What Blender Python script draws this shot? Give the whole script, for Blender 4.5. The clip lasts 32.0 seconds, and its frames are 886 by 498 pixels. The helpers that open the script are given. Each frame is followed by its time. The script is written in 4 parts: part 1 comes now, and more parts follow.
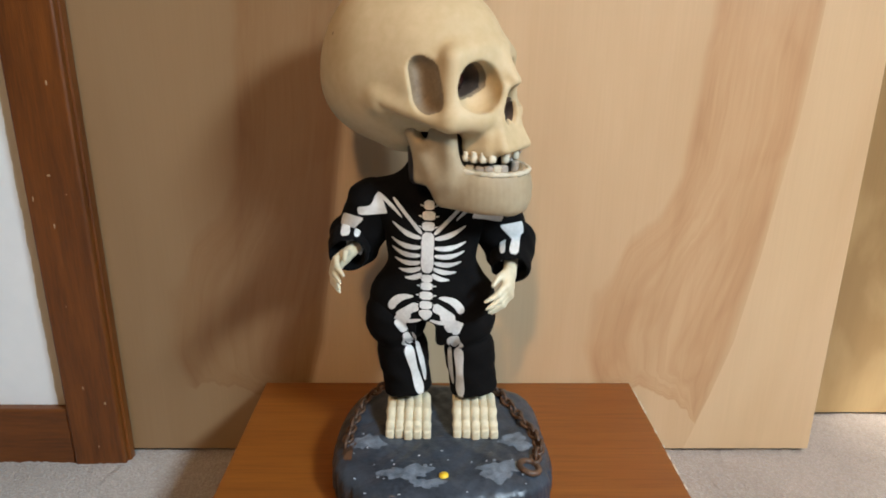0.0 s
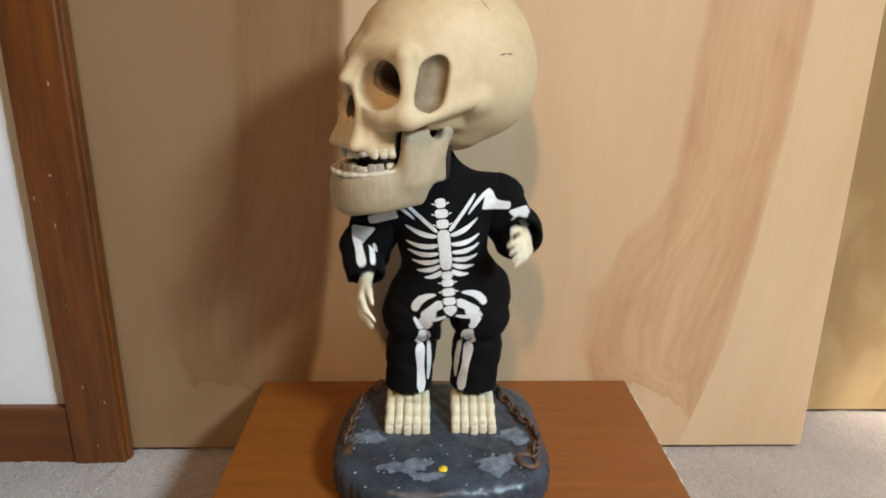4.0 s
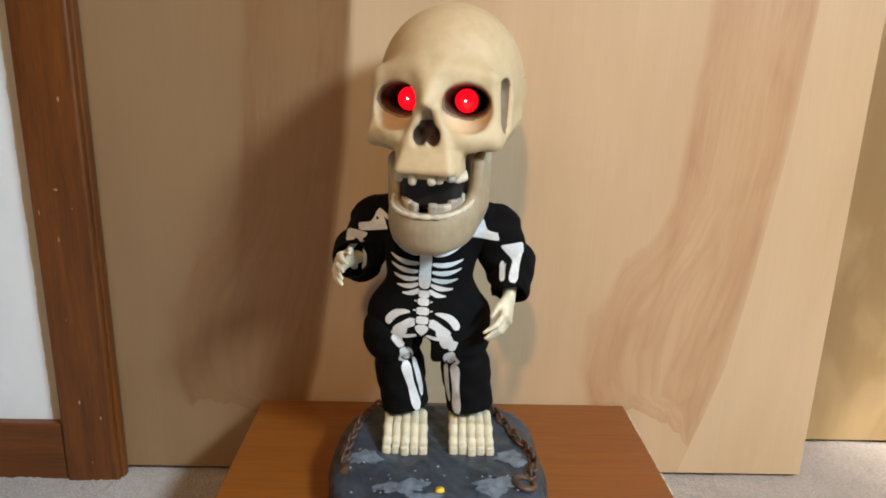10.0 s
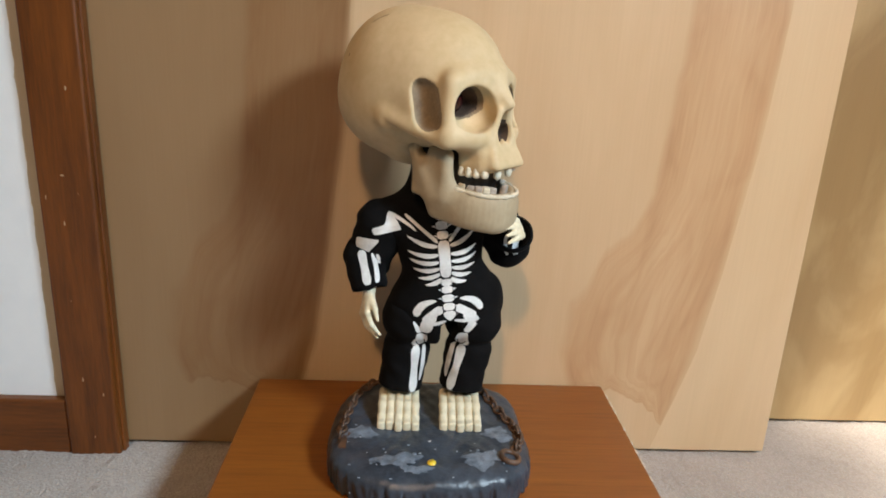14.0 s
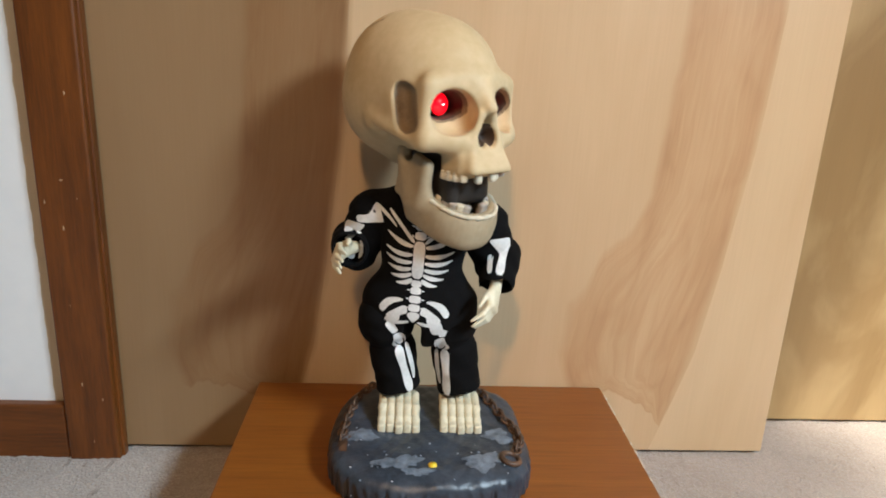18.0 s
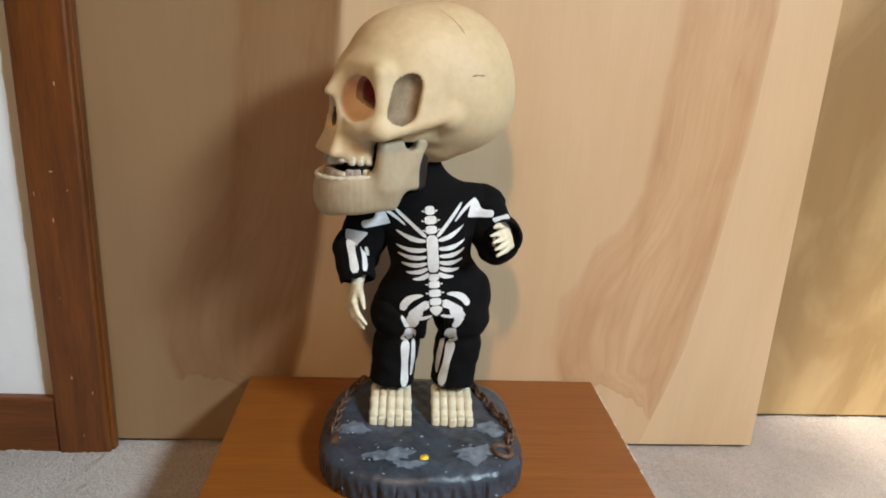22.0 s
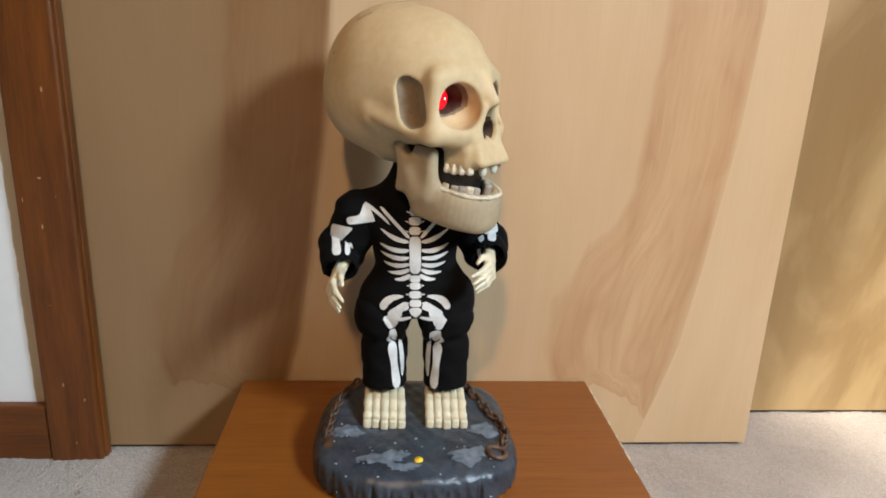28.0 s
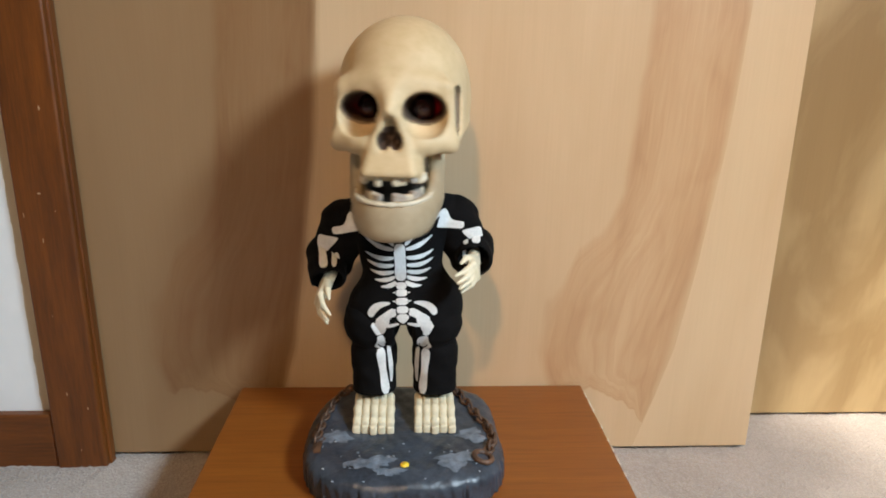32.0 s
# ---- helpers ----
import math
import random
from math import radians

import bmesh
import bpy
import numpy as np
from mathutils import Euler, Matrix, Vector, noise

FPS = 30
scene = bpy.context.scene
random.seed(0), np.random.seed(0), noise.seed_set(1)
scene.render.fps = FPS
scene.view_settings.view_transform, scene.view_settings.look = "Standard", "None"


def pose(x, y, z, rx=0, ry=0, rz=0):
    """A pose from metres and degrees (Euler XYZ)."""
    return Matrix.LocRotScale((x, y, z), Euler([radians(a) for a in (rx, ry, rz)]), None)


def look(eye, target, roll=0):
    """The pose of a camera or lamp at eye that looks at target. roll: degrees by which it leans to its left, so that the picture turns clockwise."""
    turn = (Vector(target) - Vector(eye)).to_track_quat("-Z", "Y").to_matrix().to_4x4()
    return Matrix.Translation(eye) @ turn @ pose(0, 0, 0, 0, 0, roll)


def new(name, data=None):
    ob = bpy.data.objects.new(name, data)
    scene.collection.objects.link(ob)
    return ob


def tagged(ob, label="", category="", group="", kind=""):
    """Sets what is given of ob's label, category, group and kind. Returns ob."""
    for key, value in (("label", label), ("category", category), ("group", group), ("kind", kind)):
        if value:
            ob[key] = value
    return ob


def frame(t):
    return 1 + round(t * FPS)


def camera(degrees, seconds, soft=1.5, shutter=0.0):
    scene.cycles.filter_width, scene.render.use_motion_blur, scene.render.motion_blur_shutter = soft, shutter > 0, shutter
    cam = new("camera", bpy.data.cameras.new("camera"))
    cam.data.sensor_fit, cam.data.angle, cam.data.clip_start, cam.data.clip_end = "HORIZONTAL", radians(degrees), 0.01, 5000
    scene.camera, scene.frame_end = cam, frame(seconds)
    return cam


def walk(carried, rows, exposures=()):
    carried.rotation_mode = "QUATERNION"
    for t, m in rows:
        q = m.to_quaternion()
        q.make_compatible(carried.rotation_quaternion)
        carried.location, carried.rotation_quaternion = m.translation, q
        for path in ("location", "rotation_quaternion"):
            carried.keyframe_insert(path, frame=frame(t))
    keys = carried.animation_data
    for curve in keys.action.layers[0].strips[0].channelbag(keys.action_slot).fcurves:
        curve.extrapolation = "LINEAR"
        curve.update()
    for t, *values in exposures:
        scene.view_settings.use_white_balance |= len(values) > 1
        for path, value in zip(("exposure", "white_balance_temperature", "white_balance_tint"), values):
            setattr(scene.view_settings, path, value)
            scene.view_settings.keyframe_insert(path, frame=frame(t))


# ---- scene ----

cam = camera(66.2, 32.0, soft=1.8, shutter=0.4)
PATH = [
    (0, (0.353, -0.69, 0.48), (0.38, 1.21, -0.144), 0.5),
    (0.5, (0.351, -0.693, 0.479), (0.381, 1.212, -0.131), 0.4),
    (1, (0.35, -0.698, 0.482), (0.377, 1.209, -0.12), 0.4),
    (1.5, (0.348, -0.703, 0.484), (0.379, 1.207, -0.108), 0.6),
    (2, (0.347, -0.704, 0.484), (0.382, 1.206, -0.108), 0.7),
    (2.5, (0.346, -0.702, 0.48), (0.384, 1.207, -0.114), 0.7),
    (3, (0.346, -0.702, 0.48), (0.388, 1.205, -0.121), 0.7),
    (3.5, (0.348, -0.702, 0.477), (0.392, 1.204, -0.128), 0.6),
    (5.5, (0.349, -0.698, 0.473), (0.399, 1.21, -0.124), 0.5),
    (6, (0.352, -0.706, 0.478), (0.403, 1.214, -0.082), 0.6),
    (6.5, (0.353, -0.71, 0.474), (0.404, 1.218, -0.054), 0.7),
    (7, (0.352, -0.71, 0.475), (0.404, 1.222, -0.04), 0.9),
    (7.5, (0.352, -0.711, 0.475), (0.401, 1.22, -0.044), 1.1),
    (8, (0.35, -0.709, 0.471), (0.395, 1.221, -0.054), 1.2),
    (8.5, (0.349, -0.707, 0.471), (0.391, 1.22, -0.064), 1.3),
    (9, (0.348, -0.708, 0.471), (0.39, 1.218, -0.064), 1.4),
    (9.5, (0.347, -0.708, 0.471), (0.39, 1.219, -0.062), 1.5),
    (10, (0.347, -0.707, 0.47), (0.394, 1.221, -0.059), 1.6),
    (10.5, (0.347, -0.708, 0.471), (0.403, 1.22, -0.058), 1.6),
    (11, (0.347, -0.708, 0.473), (0.416, 1.22, -0.056), 1.7),
    (11.5, (0.346, -0.707, 0.471), (0.435, 1.219, -0.057), 2.1),
    (12, (0.344, -0.703, 0.469), (0.435, 1.217, -0.084), 2.2),
    (12.5, (0.341, -0.706, 0.469), (0.431, 1.21, -0.099), 2.2),
    (13, (0.34, -0.717, 0.475), (0.436, 1.196, -0.101), 2.3),
    (13.5, (0.336, -0.732, 0.485), (0.441, 1.18, -0.091), 2.7),
    (14, (0.332, -0.742, 0.488), (0.442, 1.169, -0.093), 2.9),
    (14.5, (0.331, -0.742, 0.49), (0.442, 1.166, -0.098), 2.8),
    (16.5, (0.328, -0.74, 0.488), (0.444, 1.168, -0.098), 2.9),
    (17, (0.328, -0.74, 0.49), (0.445, 1.169, -0.096), 2.9),
    (17.5, (0.327, -0.742, 0.489), (0.447, 1.168, -0.091), 2.8),
    (18, (0.328, -0.744, 0.489), (0.451, 1.168, -0.085), 2.7),
    (18.5, (0.329, -0.745, 0.489), (0.455, 1.167, -0.086), 2.7),
    (19, (0.328, -0.745, 0.487), (0.456, 1.167, -0.083), 2.6),
    (19.5, (0.329, -0.744, 0.487), (0.46, 1.167, -0.086), 2.6),
    (20, (0.33, -0.745, 0.487), (0.465, 1.166, -0.087), 2.6),
    (20.5, (0.33, -0.745, 0.486), (0.465, 1.167, -0.086), 2.7),
    (21, (0.328, -0.745, 0.486), (0.467, 1.165, -0.089), 2.9),
    (21.5, (0.327, -0.746, 0.484), (0.47, 1.164, -0.089), 3.0),
    (22, (0.328, -0.745, 0.484), (0.474, 1.164, -0.094), 3.1),
    (22.5, (0.327, -0.743, 0.484), (0.478, 1.164, -0.101), 3.2),
    (23, (0.328, -0.745, 0.483), (0.481, 1.163, -0.096), 3.1),
    (23.5, (0.328, -0.745, 0.483), (0.482, 1.163, -0.095), 3.1),
    (24, (0.328, -0.745, 0.484), (0.485, 1.164, -0.093), 3.0),
    (24.5, (0.328, -0.745, 0.484), (0.486, 1.165, -0.089), 3.0),
    (25, (0.327, -0.745, 0.484), (0.489, 1.165, -0.087), 2.9),
    (25.5, (0.33, -0.745, 0.484), (0.49, 1.166, -0.085), 2.7),
    (27.5, (0.33, -0.745, 0.483), (0.493, 1.165, -0.088), 2.5),
    (28, (0.33, -0.744, 0.485), (0.494, 1.164, -0.091), 2.5),
    (28.5, (0.331, -0.742, 0.483), (0.498, 1.167, -0.092), 2.4),
    (29, (0.332, -0.742, 0.483), (0.497, 1.166, -0.092), 2.4),
    (29.5, (0.33, -0.743, 0.482), (0.494, 1.166, -0.092), 2.4),
    (30, (0.333, -0.743, 0.483), (0.486, 1.166, -0.092), 2.2),
    (30.5, (0.339, -0.742, 0.483), (0.484, 1.168, -0.093), 2.0),
    (31, (0.36, -0.746, 0.485), (0.481, 1.168, -0.084), 1.4),
    (31.5, (0.37, -0.753, 0.49), (0.466, 1.164, -0.074), 1.1),
    (32, (0.368, -0.753, 0.489), (0.46, 1.164, -0.073), 0.9),
]
walk(cam, [(t, look(eye, target, roll)) for t, eye, target, roll in PATH])

# ---- light ----
world = bpy.data.worlds.new("world")
scene.world = world
world.use_nodes = True
sky = world.node_tree.nodes.new("ShaderNodeTexSky")
sky.sky_type, sky.sun_disc = "NISHITA", False
sky.sun_elevation, sky.sun_rotation = radians(54), radians(146)
world.node_tree.links.new(sky.outputs["Color"], world.node_tree.nodes["Background"].inputs["Color"])
world.node_tree.nodes["Background"].inputs["Strength"].default_value = 0.1
scene.view_settings.exposure = -0.02


def area(name, eye, target, sx, sy, watts, colour):
    d = bpy.data.lights.new(name, "AREA")
    d.shape, d.size, d.size_y, d.energy, d.color = "RECTANGLE", sx, sy, watts, colour
    ob = new(name, d)
    ob.matrix_world = look(eye, target)
    return ob


# daylight in the opening of the side window, the warm ceiling lamp, and the sun through the same window
day = area("window_daylight", (1.43, -1.22, 1.26), (0.86, -1.22, 0.66), 0.55, 0.22, 38.0, (0.69, 0.87, 1.0))
day.data.spread = radians(140)
LAMP_PLACE, LAMP_AIM = (-0.03, -2.26), (1.2, 0.0, 0.5)
lamp = area("ceiling_lamp_light", (LAMP_PLACE[0], LAMP_PLACE[1], 2.27), LAMP_AIM, 0.17, 0.17, 8.8, (1.0, 0.635, 0.34))
# the beam is narrowed and aimed right so the left stays dim
lamp.data.spread = radians(72)
sun_data = bpy.data.lights.new("sun", "SUN")
sun_data.energy, sun_data.angle, sun_data.color = 6.5, radians(5), (1.0, 0.93, 0.8)
sun = new("sun", sun_data)
SUN_WAY = Vector((-0.5, 0.75, -1.25))
sun.matrix_world = look((3, -2.25, 3), Vector((3, -2.25, 3)) + SUN_WAY)


# ---- materials ----
def nodes_of(name):
    m = bpy.data.materials.new(name)
    m.use_nodes = True
    t = m.node_tree
    return m, t, t.nodes["Principled BSDF"]


def add(t, kind, **inputs):
    n = t.nodes.new(kind)
    for key, value in inputs.items():
        s = n.inputs[key.replace("_", " ")]
        if isinstance(value, bpy.types.NodeSocket):
            t.links.new(value, s)
        else:
            s.default_value = value
    return n


def coords(t, stretch=(1, 1, 1), kind="Object"):
    c = t.nodes.new("ShaderNodeTexCoord")
    m = t.nodes.new("ShaderNodeMapping")
    m.inputs["Scale"].default_value = stretch
    t.links.new(c.outputs[kind], m.inputs["Vector"])
    return m.outputs["Vector"]


def fuzz(t, vec, scale, detail=4.0, rough=0.55, distortion=0.0):
    return add(t, "ShaderNodeTexNoise", Vector=vec, Scale=scale, Detail=detail, Roughness=rough, Distortion=distortion).outputs["Fac"]


def ramp(t, fac, stops):
    r = t.nodes.new("ShaderNodeValToRGB")
    t.links.new(fac, r.inputs["Fac"])
    e = r.color_ramp.elements
    while len(e) < len(stops):
        e.new(0.5)
    for el, (p, c) in zip(e, stops):
        el.position = p
        el.color = (*c, 1) if len(c) == 3 else c
    return r.outputs["Color"]


def mix(t, fac, a, b, blend="MIX"):
    n = t.nodes.new("ShaderNodeMix")
    n.data_type, n.blend_type = "RGBA", blend
    for s, v in ((n.inputs[0], fac), (n.inputs[6], a), (n.inputs[7], b)):
        if isinstance(v, bpy.types.NodeSocket):
            t.links.new(v, s)
        elif isinstance(v, (int, float)):
            s.default_value = v
        else:
            s.default_value = (*v, 1)
    return n.outputs[2]


def calc(t, op, a, b=0.0, c=0.0):
    n = t.nodes.new("ShaderNodeMath")
    n.operation = op
    for s, v in zip(n.inputs, (a, b, c)):
        if isinstance(v, bpy.types.NodeSocket):
            t.links.new(v, s)
        else:
            s.default_value = v
    return n.outputs[0]


def bump(t, bsdf, height, strength, distance):
    b = add(t, "ShaderNodeBump", Height=height, Strength=strength, Distance=distance)
    t.links.new(b.outputs["Normal"], bsdf.inputs["Normal"])


def speckled(name, dark, light, scale, rough, relief=0.0, relief_scale=None, stretch=(1, 1, 1), metal=0.0, sheen=0.0, coat=0.0):
    """A surface whose colour wanders between two tones at two scales, with fine relief."""
    m, t, p = nodes_of(name)
    v = coords(t, stretch)
    big, small = fuzz(t, v, scale), fuzz(t, v, scale * 9)
    both = calc(t, "ADD", calc(t, "MULTIPLY", big, 0.65), calc(t, "MULTIPLY", small, 0.35))
    t.links.new(ramp(t, both, [(0.35, dark), (0.65, light)]), p.inputs["Base Color"])
    p.inputs["Roughness"].default_value = rough
    p.inputs["Metallic"].default_value = metal
    p.inputs["Sheen Weight"].default_value = sheen
    p.inputs["Coat Weight"].default_value = coat
    if relief:
        bump(t, p, fuzz(t, v, relief_scale or scale * 12, 6), 0.5, relief)
    return m


def level(t, z, stops):
    """A value that follows the height: stops of (metres, value)."""
    return ramp(t, calc(t, "DIVIDE", z, 0.7), [(h / 0.7, (v, v, v)) for h, v in stops])


SHEET = 0.463


def veneer(name, light, dark, flame=None, start=0.272, gloss=0.4, cloud=0.0, other=None):
    """Slip-matched birch: the same sheet laid side by side, fine long grain, and in each sheet one flame figure between two
    edges that are given as stops of (height, x)."""
    m, t, p = nodes_of(name)
    c = t.nodes.new("ShaderNodeTexCoord")
    xyz = t.nodes.new("ShaderNodeSeparateXYZ")
    t.links.new(c.outputs["Object"], xyz.inputs[0])
    z = xyz.outputs["Z"]
    wob = calc(t, "MULTIPLY", fuzz(t, coords(t, (0, 0, 3)), 1.0, 2), 0.006)
    plain = calc(t, "ADD", xyz.outputs["X"], wob)
    bow = calc(t, "SUBTRACT", start + SHEET, level(t, z, flame[1])) if flame else 0.0
    straight = calc(t, "ADD", plain, bow)
    x = calc(t, "SUBTRACT", calc(t, "WRAP", straight, start + SHEET, start), bow)

    def stretched(sx, sz, lean=0.0):
        v = t.nodes.new("ShaderNodeCombineXYZ")
        t.links.new(calc(t, "MULTIPLY", calc(t, "SUBTRACT", x, calc(t, "MULTIPLY", z, lean)), sx), v.inputs[0])
        t.links.new(calc(t, "MULTIPLY", z, sz), v.inputs[2])
        return v.outputs[0]

    wander = fuzz(t, stretched(9, 1.6, 0.1), 1.0, 3, 0.5, 0.8)
    streaks = fuzz(t, stretched(45, 2.2, 0.05), 1.0, 3, 0.5, 0.6)
    both = calc(t, "ADD", calc(t, "MULTIPLY", wander, 0.85), calc(t, "MULTIPLY", streaks, 0.15))
    tone = ramp(t, both, [(0.34, dark), (0.66, light)])
    # the first sheet is of a darker tone, deepened to stand in for dimmer light
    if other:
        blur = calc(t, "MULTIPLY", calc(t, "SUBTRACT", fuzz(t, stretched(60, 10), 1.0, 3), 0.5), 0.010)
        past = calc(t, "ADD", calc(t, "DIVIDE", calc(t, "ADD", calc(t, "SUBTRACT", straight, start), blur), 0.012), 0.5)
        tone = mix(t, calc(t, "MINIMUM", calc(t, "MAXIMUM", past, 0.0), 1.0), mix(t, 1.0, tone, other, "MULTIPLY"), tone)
    # the sheet pales towards its first edge
    pale = calc(t, "MINIMUM", calc(t, "MAXIMUM", calc(t, "DIVIDE", calc(t, "SUBTRACT", start + 0.14, x), 0.1), 0.0), 1.0)
    tone = mix(t, calc(t, "MULTIPLY", pale, 0.6), tone, mix(t, 1.0, tone, (1.06, 1.12, 1.16), "MULTIPLY"))
    if cloud:
        blot = fuzz(t, stretched(7, 2.6, 0.2), 1.0, 4, 0.55, 1.6)
        tone = mix(t, cloud, tone, mix(t, 1.0, tone, ramp(t, blot, [(0.4, (0.70, 0.62, 0.53)), (0.58, (1.03, 1.03, 1.03))]), "MULTIPLY"))
    if flame:
        warp = calc(t, "MULTIPLY", calc(t, "SUBTRACT", fuzz(t, stretched(14, 12), 1.0, 3, 0.5, 0.6), 0.5), 0.009)
        fingers = calc(t, "MULTIPLY", calc(t, "SUBTRACT", fuzz(t, stretched(34, 3), 1.0, 2), 0.5), 0.06)
        zz = calc(t, "ADD", z, fingers)
        wx = calc(t, "ADD", x, warp)
        lo, hi = level(t, zz, flame[0]), level(t, z, flame[1])
        u = calc(t, "DIVIDE", calc(t, "SUBTRACT", wx, lo), calc(t, "MAXIMUM", calc(t, "SUBTRACT", hi, lo), 0.004))
        clear = calc(t, "MINIMUM", calc(t, "MAXIMUM", u, 0.0), 1.0)
        edge = calc(t, "MINIMUM", calc(t, "MULTIPLY", u, 11.0), calc(t, "MULTIPLY", calc(t, "SUBTRACT", 1.0, u), 14.0))
        inside = calc(t, "MINIMUM", calc(t, "MAXIMUM", edge, 0.0), 1.0)
        v = t.nodes.new("ShaderNodeCombineXYZ")
        t.links.new(calc(t, "MULTIPLY", u, 16.0), v.inputs[0])
        t.links.new(calc(t, "MULTIPLY", z, 7.0), v.inputs[2])
        hair = fuzz(t, v.outputs[0], 1.0, 5, 0.6, 0.7)
        arcs = calc(t, "ADD", calc(t, "MULTIPLY", u, 2.0), calc(t, "MULTIPLY", fuzz(t, stretched(11, 4.5, 0.3), 1.0, 3, 0.45, 0.8), 4.2))
        rings = calc(t, "POWER", calc(t, "ADD", calc(t, "MULTIPLY", calc(t, "SINE", calc(t, "MULTIPLY", arcs, 6.28)), 0.5), 0.5), 3.0)
        mid = calc(t, "MULTIPLY", calc(t, "MULTIPLY", clear, calc(t, "SUBTRACT", 1.0, clear)), 1.1)
        depth = calc(t, "ADD", calc(t, "ADD", calc(t, "MULTIPLY", rings, 0.13), calc(t, "MULTIPLY", hair, 0.95)), calc(t, "SUBTRACT", 0.12, mid))
        streak = ramp(t, depth, [(0.22, (0.97, 0.92, 0.87)), (0.5, (0.89, 0.80, 0.72)), (0.8, (0.78, 0.65, 0.56))])
        tone = mix(t, inside, tone, mix(t, 1.0, tone, streak, "MULTIPLY"))
    fine = fuzz(t, coords(t, (420, 60, 9)), 1.0, 3)
    tone = mix(t, 0.06, tone, ramp(t, fine, [(0.3, (0.35, 0.3, 0.25)), (0.7, (1, 1, 1))]), "MULTIPLY")
    t.links.new(tone, p.inputs["Base Color"])
    p.inputs["Roughness"].default_value = gloss
    bump(t, p, fine, 0.12, 0.0003)
    return m


FLAME = ([(0.0, 0.72), (0.03, 0.70), (0.052, 0.655), (0.075, 0.605), (0.098, 0.535), (0.14, 0.521), (0.20, 0.528), (0.245, 0.552), (0.288, 0.588), (0.338, 0.611), (0.48, 0.622), (0.7, 0.626)],
         [(0.0, 0.652), (0.078, 0.676), (0.143, 0.694), (0.245, 0.709), (0.389, 0.726), (0.54, 0.7335), (0.7, 0.735)])
# the tint of the first sheet also carries the falloff of light to the left
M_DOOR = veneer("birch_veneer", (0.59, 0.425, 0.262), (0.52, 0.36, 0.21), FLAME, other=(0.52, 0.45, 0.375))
M_DOOR_B = veneer("birch_veneer_yellow", (0.45, 0.325, 0.165), (0.34, 0.235, 0.112), None, 0.70, 0.4, 0.7)
M_TRIM = speckled("stained_wood", (0.085, 0.024, 0.004), (0.190, 0.056, 0.008), 8, 0.42, 0.0004, 160, stretch=(6, 6, 0.5))
M_TRIM_H = speckled("stained_wood_board", (0.085, 0.024, 0.004), (0.190, 0.056, 0.008), 8, 0.42, 0.0004, 160, stretch=(0.5, 6, 6))
M_NICK = speckled("bare_wood_nick", (0.28, 0.15, 0.07), (0.5, 0.34, 0.2), 90, 0.7)
# tones of the unseen room, kept dark to hold down the fill light
M_CEIL = speckled("dim_ceiling_paint", (0.36, 0.32, 0.27), (0.42, 0.38, 0.32), 6, 0.9, 0.001, 120)
M_ROOM = speckled("dim_room_paint", (0.22, 0.165, 0.11), (0.28, 0.21, 0.145), 4, 0.85, 0.0005, 200)


def wall_paint():
    """White paint that stops short of the trim, with the older tan coat left along it."""
    m, t, p = nodes_of("white_wall_paint")
    c = t.nodes.new("ShaderNodeTexCoord")
    xyz = t.nodes.new("ShaderNodeSeparateXYZ")
    t.links.new(c.outputs["Object"], xyz.inputs[0])
    edge = calc(t, "ADD", xyz.outputs["X"], calc(t, "MULTIPLY", fuzz(t, coords(t, (1, 1, 14)), 3.0, 5), 0.008))
    low = calc(t, "LESS_THAN", xyz.outputs["Z"], 0.0)
    tan = calc(t, "MAXIMUM", calc(t, "GREATER_THAN", edge, -0.0705), low)
    white = ramp(t, fuzz(t, coords(t), 18), [(0.3, (0.80, 0.81, 0.82)), (0.7, (0.86, 0.86, 0.86))])
    t.links.new(mix(t, tan, white, (0.56, 0.47, 0.34)), p.inputs["Base Color"])
    p.inputs["Roughness"].default_value = 0.7
    bump(t, p, fuzz(t, coords(t), 260, 4), 0.3, 0.0004)
    return m


M_WALL = wall_paint()


def carpet():
    m, t, p = nodes_of("beige_carpet")
    v = coords(t)
    tuft = add(t, "ShaderNodeTexVoronoi", Vector=v, Scale=330.0).outputs["Distance"]
    worn = fuzz(t, v, 7, 4)
    base = ramp(t, worn, [(0.3, (0.40, 0.345, 0.305)), (0.7, (0.52, 0.46, 0.415))])
    t.links.new(mix(t, 0.38, base, ramp(t, tuft, [(0.0, (1, 1, 1)), (0.6, (0.5, 0.47, 0.44))]), "MULTIPLY"), p.inputs["Base Color"])
    p.inputs["Roughness"].default_value = 0.95
    p.inputs["Sheen Weight"].default_value = 0.3
    bump(t, p, calc(t, "ADD", calc(t, "SUBTRACT", 1.0, tuft), fuzz(t, v, 160, 5)), 0.8, 0.0019)
    return m


M_CARPET = carpet()


def laminate():
    """Cherry-coloured laminate, the grain along x, a few dark dashes."""
    m, t, p = nodes_of("cherry_laminate")
    grain = fuzz(t, coords(t, (3, 60, 60)), 2.4, 6, 0.65, 0.4)
    fine = fuzz(t, coords(t, (14, 520, 520)), 1.0, 3)
    tone = ramp(t, grain, [(0.28, (0.195, 0.057, 0.007)), (0.72, (0.265, 0.083, 0.011))])
    t.links.new(mix(t, 0.28, tone, ramp(t, fine, [(0.36, (0.42, 0.34, 0.3)), (0.52, (1, 1, 1))]), "MULTIPLY"), p.inputs["Base Color"])
    p.inputs["Roughness"].default_value = 0.36
    bump(t, p, fine, 0.12, 0.0003)
    return m


